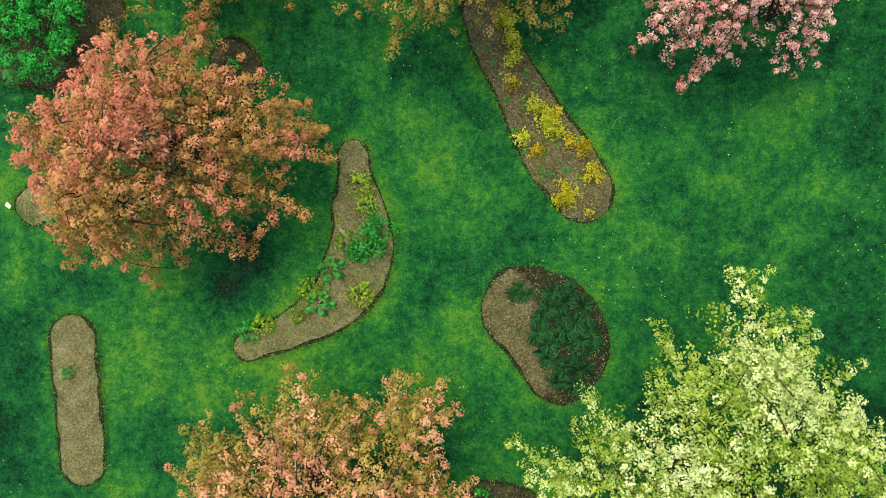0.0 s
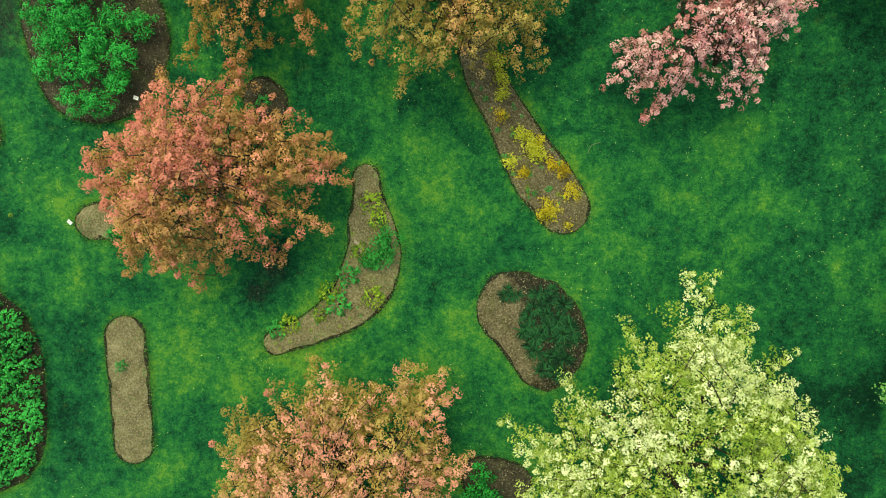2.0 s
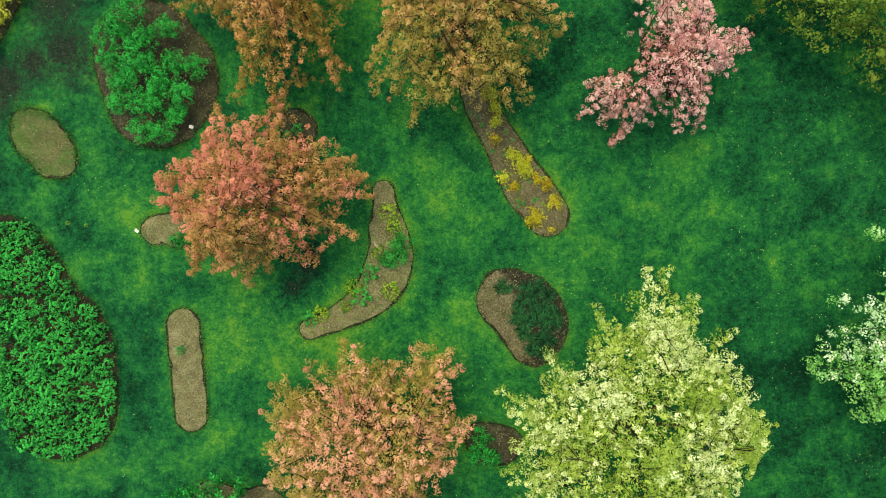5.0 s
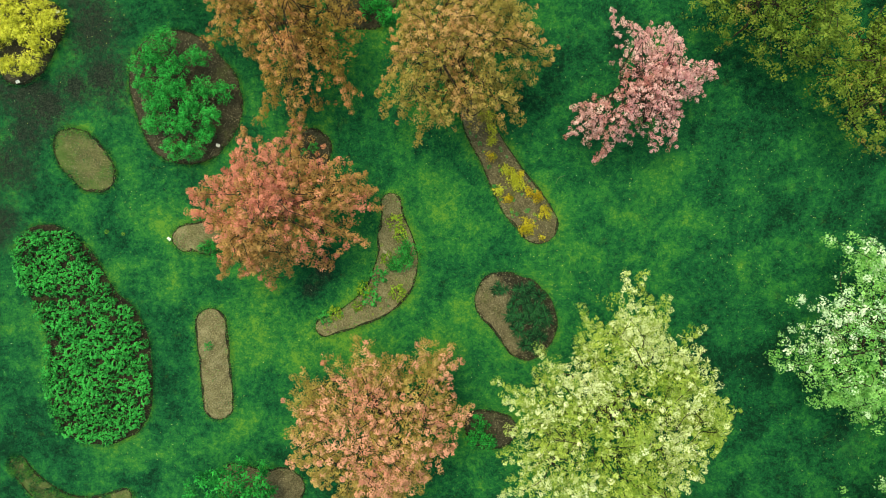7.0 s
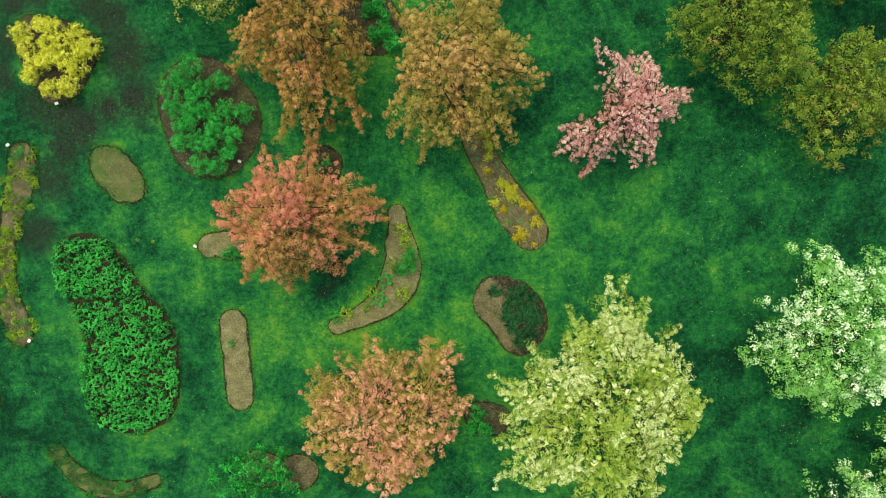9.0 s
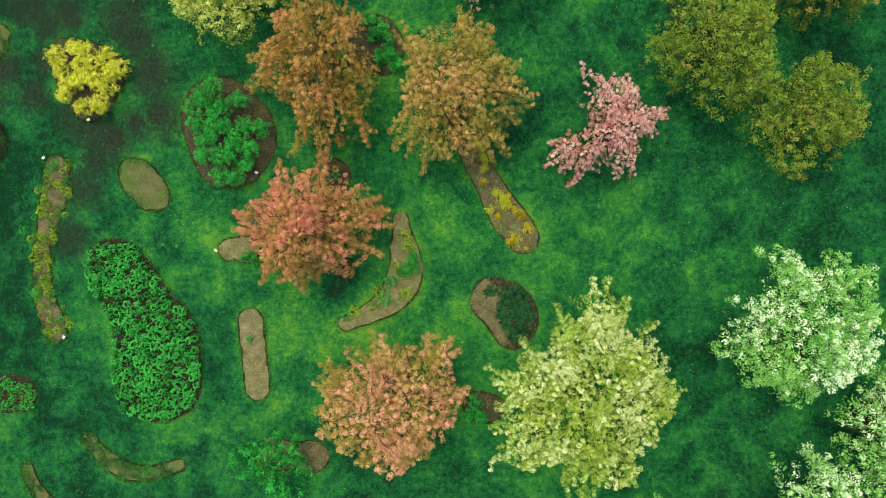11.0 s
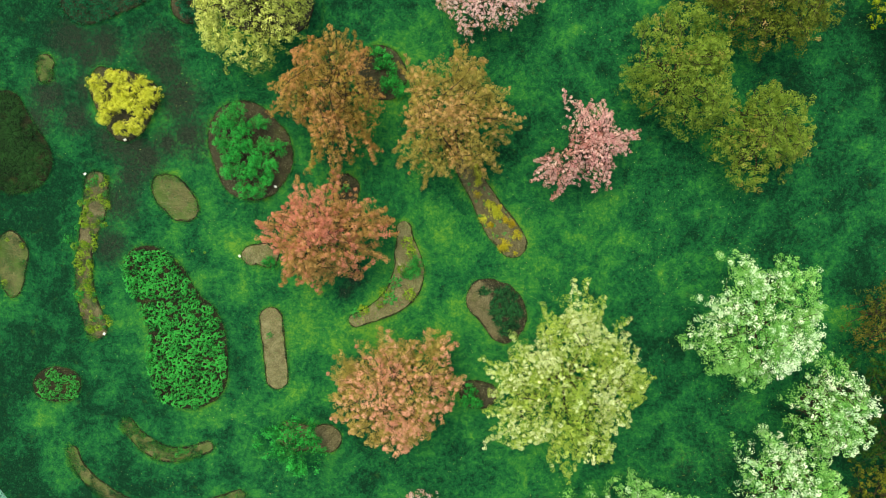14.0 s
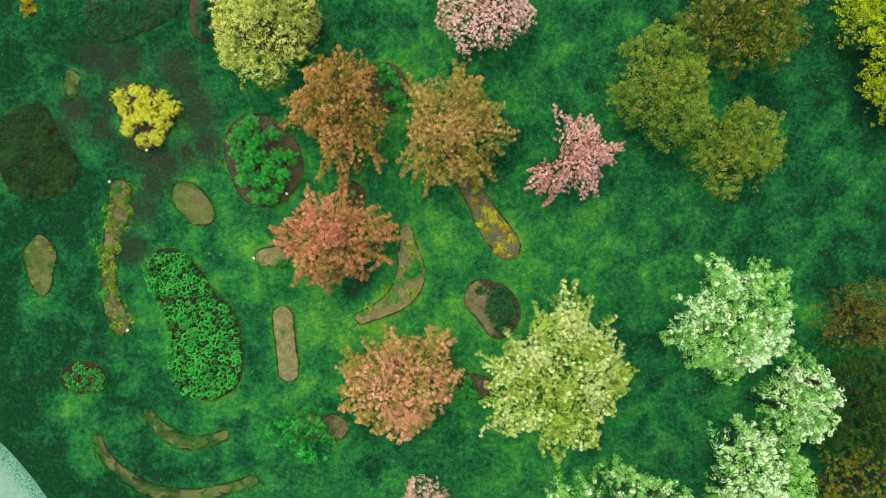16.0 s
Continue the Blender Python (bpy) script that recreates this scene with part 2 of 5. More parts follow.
crown_pale = (-10.17, 10.78, [3.02, 3.37, 3.52, 3.61, 3.52, 3.42, 3.37, 3.16, 3.17, 3.07, 3.03, 3.55, 3.69, 3.76, 3.71, 3.12, 3.19, 2.97])
crown_blush = (1.38, 11.30, [2.66, 2.74, 2.65, 2.7, 2.58, 2.69, 2.57, 2.68, 2.62, 2.78, 2.91, 2.63, 2.93, 2.8, 2.53, 2.77, 2.52, 3.28])
crown_olive_a = (10.65, 6.64, [2.75, 2.82, 2.96, 3.35, 3.61, 3.82, 3.79, 3.25, 3.11, 3.15, 2.96, 2.86, 2.86, 3.0, 3.5, 3.7, 3.5, 2.75])
crown_olive_b = (14.48, 3.52, [2.94, 3.0, 3.23, 2.82, 3.01, 2.72, 2.21, 2.31, 2.55, 2.94, 3.01, 3.05, 3.16, 3.24, 1.97, 2.15, 2.45, 2.76])
crown_olive_c = (14.69, 10.26, [3.53, 3.3, 3.39, 3.03, 3.21, 3.31, 3.5, 4.01, 3.84, 3.66, 3.23, 2.92, 2.97, 3.1, 3.91, 4.02, 3.38, 3.93])
crown_gold = (23.29, 9.29, [2.95, 2.98, 4.14, 4.44, 4.49, 3.83, 2.9, 2.62, 3.99, 5.02, 4.28, 3.56])
crown_white_a = (14.36, -5.58, [2.65, 3.29, 3.46, 3.89, 3.67, 3.31, 2.09, 3.7, 3.61, 2.97, 2.93, 2.94, 2.63, 3.52, 3.55, 3.64, 3.33, 3.35, 3.5, 2.81,
    2.85, 3.31, 3.19, 3.01])
crown_white_b = (17.58, -9.96, [2.02, 2.22, 2.38, 2.61, 2.73, 2.63, 2.25, 2.02, 2.24, 2.15, 2.14, 2.33, 2.73, 2.77, 2.56, 2.22, 2.2, 2.14])
crown_white_c = (15.48, -14.24, [3.07, 3.02, 2.79, 2.74, 3.05, 3.74, 3.86, 3.54, 2.25, 2.8, 3.11, 3.2, 3.33, 3.11, 3.15, 3.03, 3.41, 3.27])
crown_white_d = (8.20, -16.22, [4.65, 4.34, 3.5, 2.87, 3.34, 3.34, 2.65, 4.25, 4.63, 4.17, 3.73, 3.27, 3.35, 3.09, 3.11, 3.44, 3.31, 3.74])
crown_bronze = (21.05, -5.51, [2.76, 2.58, 2.39, 2.34, 2.26, 2.09, 2.35, 2.58, 2.95, 2.51, 2.03, 2.0, 2.38, 2.56])
crown_dark = (21.75, -10.17, [3.48, 3.14, 3.27, 3.83, 3.95, 3.98, 3.43, 2.75, 3.41, 3.84, 3.56, 3.6, 3.78, 3.38])
crown_straw = (21.59, -15.06, [3.61, 3.22, 3.14, 2.6, 2.75, 3.09, 3.33, 3.34, 3.48, 2.9, 2.82, 2.65, 3.25, 3.23])
crown_peach = (-2.28, -16.33, [2.38, 2.01, 2.07, 2.35, 2.71, 2.12, 1.94, 2.1, 2.28, 2.05, 2.47, 2.3, 1.93, 2.32])
shrub_sapling = (-9.07, -11.82, [1.5, 1.39, 1.52, 1.93, 1.63, 1.25, 1.47, 2.02, 2.18, 2.02, 1.14, 1.28, 1.57, 1.71, 1.95, 1.78])
bed_dark = (1.69, -4.98, [1.48, 1.39, 1.31, 1.45, 1.47, 1.77, 1.89, 1.77, 1.5, 1.24, 1.2, 1.4, 1.75, 1.88, 1.71, 1.62])
bed_rhodo = (-11.20, 3.69, [2.26, 2.21, 2.12, 2.33, 2.59, 2.73, 2.65, 2.36, 2.1, 2.05, 2.21, 2.49, 2.64, 2.6, 2.46, 2.34])
bed_oval = (-15.30, 1.33, [1.09, 0.92, 0.94, 1.17, 1.44, 1.43, 1.11, 0.92, 0.94, 1.18, 1.46, 1.44])
bed_peony = (-15.34, -5.85, [2.47, 2.31, 2.31, 2.26, 2.64, 3.79, 4.9, 4.8, 2.68, 1.88, 1.63, 1.65, 1.96, 2.77, 3.76, 4.11, 4.17, 3.91, 3.16, 2.66])
bed_gold = (-17.82, 6.47, [1.85, 1.9, 1.62, 1.59, 1.73, 2.28, 2.03, 1.65, 1.48, 1.61, 2.06, 2.02, 1.82, 1.67])
bed_drop = (-24.34, -1.85, [0.89, 1.1, 1.35, 1.62, 1.33, 1.14, 0.89, 0.9, 1.26, 1.96, 1.28, 0.91])
bed_round = (-22.11, -8.57, [1.3, 1.22, 1.01, 1.0, 1.05, 1.21, 1.32, 1.23, 1.03, 0.96, 1.05, 1.23])
bed_small = (-22.02, 8.31, [0.46, 0.61, 0.76, 0.72, 0.59, 0.48, 0.54, 0.73, 0.76, 0.54])
bed_marker = (-10.78, -1.83, [0.97, 0.88, 0.7, 0.63, 0.67, 0.9, 1.07, 0.88, 0.63, 0.59, 0.78, 0.93])
bed_shade = (-6.12, 1.51, [0.7, 0.73, 0.76, 0.85, 0.82, 0.75, 0.65, 0.72, 0.8, 0.87, 0.83, 0.7])
bed_sapling = (-8.50, -11.68, [1.69, 1.35, 0.73, 0.63, 0.87, 1.58, 1.75, 1.32, 0.81, 0.63, 0.83, 1.53])
bed_between = (0.55, -9.48, [1.05, 0.95, 0.77, 0.71, 0.85, 1.07, 0.97, 0.88, 0.8, 0.76, 0.83, 0.96])
bed_cover = (-18.52, 12.38, [2.91, 2.83, 1.99, 1.7, 1.42, 1.71, 2.14, 2.54, 2.54, 2.24, 1.73, 1.47, 1.5, 1.98])
bed_corner = (-14.15, 11.82, [0.96, 0.98, 1.34, 1.41, 1.52, 1.12, 0.92, 1.09, 1.25, 1.38, 1.48, 1.12])
bed_hedge = (-24.40, 4.33, [2.38, 1.98, 2.09, 2.83, 2.86, 2.68, 2.42, 2.3, 2.19, 2.43, 2.36, 2.55, 2.83, 2.77])
bed_rust = (-4.19, 7.52, [1.44, 1.31, 1.38, 1.44, 1.51, 1.36, 1.31, 1.45, 1.36, 1.37, 1.5, 1.43])
bed_pale = (-9.82, 11.28, [2.7, 2.48, 2.27, 2.3, 2.28, 2.53, 3.06, 2.56, 2.09, 2.11, 2.38, 2.77])
spine_kidney = [(-3.2, -0.22, 0.0), (-3.12, -0.95, 0.43), (-3.05, -1.87, 0.65), (-2.95, -2.79, 0.82), (-3.24, -3.75, 0.85), (-3.89, -4.46, 0.67),
    (-4.68, -4.95, 0.5), (-5.54, -5.31, 0.38), (-6.21, -5.5, 0.0)]
spine_slot = [(-10.4, -4.62, 0.0), (-10.37, -5.39, 0.64), (-10.26, -6.69, 0.62), (-10.18, -8.0, 0.62), (-10.11, -9.02, 0.0)]
spine_yellow = [(-0.07, 3.47, 0.0), (0.14, 2.78, 0.55), (0.39, 2.04, 0.58), (0.97, 1.0, 0.61), (1.42, 0.16, 0.72), (1.95, -0.7, 0.83), (2.43, -1.37,
    0.76), (2.89, -2.2, 0.0)]
spine_arc = [(-18.55, -10.49, 0.0), (-18.02, -11.26, 0.27), (-17.22, -12.0, 0.3), (-16.24, -12.45, 0.3), (-15.08, -12.37, 0.23), (-13.75, -11.99,
    0.0)]
spine_crescent = [(-21.54, -11.94, 0.0), (-21.09, -13.11, 0.33), (-19.98, -14.29, 0.37), (-18.35, -15.25, 0.4), (-16.04, -15.58, 0.4), (-14.03,
    -15.21, 0.33), (-12.1, -14.67, 0.0)]
spine_strip = [(-19.62, 2.82, 0.0), (-19.52, 1.94, 0.66), (-19.71, 0.66, 0.66), (-20.13, -0.63, 0.46), (-20.36, -2.09, 0.43), (-20.34, -3.72, 0.53),
    (-19.97, -5.03, 0.59), (-19.68, -6.09, 0.0)]
weeds = [(-13.81, -1.62), (-14.48, -1.53)]
weed_shrub = [(-24.19, 12.66)]
stick = [(3.22, 0.01), (3.59, 0.32)]
pale_stones = [(-3.4, -2.53), (-3.3, -2.65), (-3.47, -2.48), (-3.34, -2.76)]
tips_red = [(-6.21, 2.54), (-6.49, 2.29), (-8.23, 2.08), (-10.48, -0.16), (-10.27, -0.84), (-9.44, 0.33), (-9.2, -3.31), (-8.25, -3.24), (-7.4, -3.7),
    (-6.7, -3.25), (-5.25, -3.14), (-3.88, -2.2), (-3.27, -0.87), (-3.52, -0.19), (-3.89, 0.48), (-4.51, 0.91)]
tips_cream = [(5.35, -3.2), (6.07, -3.33), (6.66, -4.19), (8.09, -5.32), (7.9, -6.05), (8.43, -6.79), (9.07, -8.26), (8.76, -9.36), (7.9, -10.58),
    (7.02, -12.55), (4.82, -13.33), (4.04, -12.64), (0.63, -11.36), (0.85, -10.0), (0.72, -7.28), (0.95, -7.78), (2.15, -5.89), (3.76, -4.38)]
tips_amber = [(-0.23, 8.51), (0.29, 8.45), (1.26, 7.56), (2.35, 6.16), (3.1, 4.68), (2.88, 4.26), (2.34, 3.42), (1.84, 2.14), (1.14, 1.72), (-1.99,
    1.41), (-3.23, 2.48), (-3.48, 3.23), (-2.98, 7.48), (-2.58, 7.77)]
tips_rust = [(-4.95, 8.76), (-4.49, 8.47), (-4.45, 2.65), (-5.48, 2.72), (-6.63, 2.15), (-6.15, 2.51), (-9.65, 5.21), (-9.51, 6.6), (-8.66, 6.85),
    (-7.85, 2.36), (-4.16, 3.29), (-7.17, 2.91)]
tips_pink = [(5.04, 6.03), (5.79, 5.43), (6.4, 5.48), (6.97, 5.46), (7.51, 4.93), (8.75, 3.95), (8.75, 3.57), (8.3, 2.83), (7.59, 2.16), (7.47, 1.07),
    (6.52, 0.92), (4.43, 0.59), (4.81, 0.85), (3.34, 1.61), (3.56, 2.54), (4.03, 1.42)]
tips_salmon = [(-4.37, -5.56), (-3.87, -5.72), (-1.86, -5.71), (-0.86, -5.91), (-0.57, -6.45), (-0.14, -8.23), (-0.85, -9.7), (-2.0, -11.09), (-6.97,
    -10.14), (-6.98, -9.12), (-6.91, -7.71), (-6.62, -6.94), (-5.67, -6.4), (-2.66, -11.4), (-6.08, -11.0)]
tips_white_a = [(12.56, -2.19), (13.18, -2.05), (15.29, -2.41), (15.9, -2.47), (17.03, -3.02), (17.53, -4.91), (10.65, -6.48), (10.8, -6.8), (11.83,
    -8.09), (13.8, -8.97), (11.45, -4.38)]
lobes_green = [(-12.04, 5.34), (-12.46, 4.8), (-11.09, 4.84), (-11.55, 5.72), (-10.29, 5.06), (-12.48, 4.01), (-11.68, 3.84), (-10.16, 3.88), (-9.45,
    3.7), (-12.1, 3.14), (-10.42, 3.25), (-9.87, 2.77), (-12.12, 2.51), (-10.92, 2.48), (-10.21, 2.15), (-11.42, 1.62), (-10.63, 1.53)]
lobes_gold = [(-19.0, 7.35), (-18.74, 6.72), (-17.56, 7.52), (-16.58, 7.28), (-16.33, 6.51), (-17.05, 6.11), (-17.74, 6.83), (-18.49, 6.01), (-18.51,
    5.52), (-16.64, 5.82), (-17.67, 4.94), (-16.95, 5.06), (-16.03, 6.64), (-18.13, 7.68)]
lobes_green_more = [(-11.52, 4.53), (-11.07, 3.86), (-11.72, 3.38), (-10.72, 3.04), (-11.34, 2.55), (-12.04, 5.01)]
dots_kidney_green = [(-2.53, -2.44), (-2.71, -2.92), (-3.06, -3.06)]
dots_kidney_lime = [(-4.22, -3.99), (-3.94, -4.27), (-4.51, -4.62), (-5.44, -4.84), (-5.8, -4.99), (-3.0, -1.31), (-2.82, -1.83), (-3.65, -3.42),
    (-3.36, -2.79), (-2.94, -4.05)]
dots_slot = [(-10.43, -6.09)]
dots_yellow = [(0.54, 2.69), (0.75, 2.15), (0.79, 1.67), (0.72, 1.09), (1.57, 0.3), (1.3, 0.51), (1.78, -0.01), (0.99, -0.24), (1.4, -0.56), (2.21,
    -0.34), (2.06, -1.62), (2.79, -1.07), (2.66, -2.0), (2.46, -0.52), (1.84, 0.37)]
dots_iris = [(0.91, -3.89), (1.18, -4.03), (1.87, -4.03), (2.22, -3.89), (2.49, -4.3), (1.53, -4.59), (1.94, -4.58), (2.36, -4.72), (2.7, -4.86),
    (1.39, -5.14), (1.88, -5.21), (2.29, -5.28), (2.7, -5.41), (1.74, -5.7), (2.16, -5.76), (2.57, -5.9), (1.88, -6.18), (2.29, -6.25), (2.77, -5.13),
    (2.08, -4.17), (1.6, -4.93), (2.08, -4.93), (2.5, -5.14), (1.53, -5.42), (2.36, -5.69)]
dots_marker = [(-10.26, -2.07), (-9.97, -2.37), (-10.42, -2.25)]
dots_shade = [(-6.12, 1.62), (-6.49, 1.45)]
dots_between = [(0.16, -9.28), (-0.06, -9.72), (0.48, -9.83)]
dots_strip = [(-19.56, 2.26), (-19.85, 1.79), (-19.37, 1.45), (-20.37, 1.15), (-20.05, 0.82), (-20.25, 0.18), (-20.59, -0.13), (-20.8, -1.1), (-20.14,
    -1.11), (-20.49, -1.59), (-20.43, -2.4), (-20.23, -3.05), (-20.59, -3.7), (-20.39, -4.35), (-19.99, -5.01), (-19.68, -5.51), (-20.68, -2.07),
    (-20.09, -3.71), (-21.11, -0.76), (-20.02, -2.09)]
dots_round = [(-22.62, -8.4), (-22.11, -8.08), (-21.62, -8.26), (-21.97, -8.74), (-21.31, -8.76), (-22.32, -9.07), (-21.5, -9.18), (-22.81, -8.89),
    (-23.02, -8.5), (-22.44, -7.98), (-21.22, -8.26), (-21.04, -8.6), (-21.83, -9.24), (-21.16, -9.06), (-21.96, -8.38), (-22.73, -9.23)]
dots_arc = [(-15.45, -12.25), (-15.69, -12.48), (-15.19, -12.32)]
dots_drop = [(-24.43, -0.69), (-24.95, -1.16), (-23.62, -1.03), (-24.71, -2.96)]
dots_corner = [(-13.93, 12.29), (-14.28, 11.53), (-13.73, 11.66), (-14.08, 10.9), (-13.52, 10.72)]
dots_rust = [(-4.42, 8.58), (-3.8, 8.25), (-3.5, 7.62), (-3.36, 6.99), (-3.84, 6.85), (-4.12, 7.95), (-3.15, 6.52)]
labels_white = [(-11.87, -1.85), (-9.84, 1.75), (-16.05, 7.1), (-17.75, 4.42), (-19.98, 2.69), (-19.31, -5.83)]
soil_patches = [(-19.6, 8.99), (-20.54, 9.81), (-18.77, 9.44), (-17.86, 3.99), (-16.91, 3.32), (-18.49, 4.65), (-15.57, 4.25), (-14.26, 4.53),
    (-21.98, 6.99), (-22.7, 5.57), (-19.68, 7.24), (-14.82, 6.78), (-15.42, 8.07), (-17.61, 2.38), (-18.32, 1.11), (-18.91, -1.15), (-20.41, 5.66),
    (-16.03, 9.04), (-14.85, 6.15)]
light_patches = [(10.49, -3.74), (8.31, -1.46), (7.7, -0.49), (5.79, -1.08), (13.74, 8.45), (-14.29, -4.66), (-12.6, -3.23), (-13.8, -9.09), (-10.88,
    -0.69), (-8.46, -5.92), (-1.52, -0.27), (-2.66, -7.33), (5.96, 9.31), (2.6, -1.64), (-23.13, -10.25), (-21.92, -12.93), (-24.87, -4.93), (-16.69,
    -7.07), (11.43, -4.39), (4.17, -2.64), (-5.2, -5.34), (-9.84, -8.18), (-5.77, -2.74), (-7.08, -3.52), (-8.86, -3.32), (-11.26, -2.29), (0.36,
    -1.91)]
light_patches_near = [(-8.54, -4.29), (-7.58, -5.42), (-9.06, -5.41), (-6.9, -4.3), (-9.08, -3.31), (-0.84, -0.76), (6.72, -0.86), (-2.51, -6.18),
    (5.32, -2.39)]
bright_patches = [(-7.11, -4.21), (-6.41, -5.02), (-7.84, -4.74), (-8.91, -4.2), (-4.99, -5.82)]
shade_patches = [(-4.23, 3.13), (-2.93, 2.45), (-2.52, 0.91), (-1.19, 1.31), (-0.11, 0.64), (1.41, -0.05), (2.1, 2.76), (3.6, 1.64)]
thin_patches = [(14.22, -10.23), (15.18, -8.63), (13.25, -12.8), (3.94, -15.28), (11.34, -13.42)]
# the red tree's shadow on the lawn, painted as dark turf and earth
tree_shadow_spots = [(-5.82, -2.79), (-5.96, -3.36), (-6.4, -3.93)]
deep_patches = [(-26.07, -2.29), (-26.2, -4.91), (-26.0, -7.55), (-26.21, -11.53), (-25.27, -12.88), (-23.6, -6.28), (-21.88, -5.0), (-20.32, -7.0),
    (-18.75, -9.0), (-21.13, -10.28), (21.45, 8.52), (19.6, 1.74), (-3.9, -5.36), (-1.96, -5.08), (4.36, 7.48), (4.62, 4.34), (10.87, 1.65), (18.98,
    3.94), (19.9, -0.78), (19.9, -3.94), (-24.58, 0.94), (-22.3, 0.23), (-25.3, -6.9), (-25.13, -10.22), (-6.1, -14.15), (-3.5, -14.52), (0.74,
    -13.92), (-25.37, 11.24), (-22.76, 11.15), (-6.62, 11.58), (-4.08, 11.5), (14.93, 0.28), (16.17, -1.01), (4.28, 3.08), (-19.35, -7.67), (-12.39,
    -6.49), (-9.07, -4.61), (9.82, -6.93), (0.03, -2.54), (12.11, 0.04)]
paving_edge = [(-27.25, -12.28), (-25.98, -13.71), (-24.6, -15.64)]
yellow_patches = [(-22.87, -11.92), (-24.82, -3.95), (-12.21, -1.3), (21.76, 2.62), (19.58, -5.84), (20.83, 5.45), (18.37, 7.38), (19.14, 6.11),
    (19.91, 4.54), (20.83, 3.27), (21.45, 2.31), (-23.15, -10.58), (-25.51, -4.43), (-22.31, -14.09), (22.07, 1.36)]

# ---- lawn ----
def polar_outline(plan, count=96):
    x, y, radii = plan
    th = np.arange(count) * 2 * np.pi / count
    r = round_radius(radii, th)
    r = r + 0.16 * (fbm(x + r * np.cos(th), y + r * np.sin(th), 0.5, 58, 3) - 0.5)
    return np.stack([x + r * np.cos(th), y + r * np.sin(th)], 1)


def spine_shape(plan, step=0.08):
    """Middle line, cross direction and half-width of a long bed with rounded ends."""
    p = np.asarray(plan, float)
    w = p[:, 2].copy()
    w[0], w[-1] = w[1], w[-2]
    length = np.linalg.norm(np.diff(p[:, :2], axis=0), axis=1).sum()
    line = glide(np.column_stack([p[:, :2], w]), max(24, int(length / step)))
    run = np.r_[0, np.cumsum(np.linalg.norm(np.diff(line[:, :2], axis=0), axis=1))]
    near = np.minimum(run, run[-1] - run)
    half = line[:, 2] * np.sqrt(np.clip(1 - (1 - np.clip(near / np.maximum(line[:, 2], 0.05), 0, 1)) ** 2, 0.0004, 1))
    half = half * (0.96 + 0.08 * fbm(line[:, 0], line[:, 1], 0.6, 57, 3))
    ahead = unit(np.gradient(line[:, :2], axis=0))
    return line[:, :2], np.stack([-ahead[:, 1], ahead[:, 0]], 1), half


def spine_outline(plan):
    mid, across, half = spine_shape(plan)
    return np.vstack([mid + across * half[:, None], (mid - across * half[:, None])[::-1]])


spine_arc_wide = [(x, y, 1.45 * w) for x, y, w in spine_arc]
BLOB_BEDS = [bed_dark, bed_rhodo, bed_oval, bed_peony, bed_gold, bed_drop, bed_round, bed_small, bed_marker, bed_shade,
             bed_sapling, bed_between, bed_cover, bed_corner, bed_hedge, bed_rust, bed_pale]
LONG_BEDS = [spine_kidney, spine_slot, spine_yellow, spine_arc_wide, spine_crescent, spine_strip]
OUTLINES = [polar_outline(b) for b in BLOB_BEDS] + [spine_outline(s) for s in LONG_BEDS]


def spread(x, y, places, radius):
    total = np.zeros(np.shape(x))
    for k, (px, py) in enumerate(places):
        r = radius * (0.75 + 0.5 * ((k * 37) % 10) / 10)
        total = np.maximum(total, np.exp(-((x - px) ** 2 + (y - py) ** 2) / r**2))
    return total


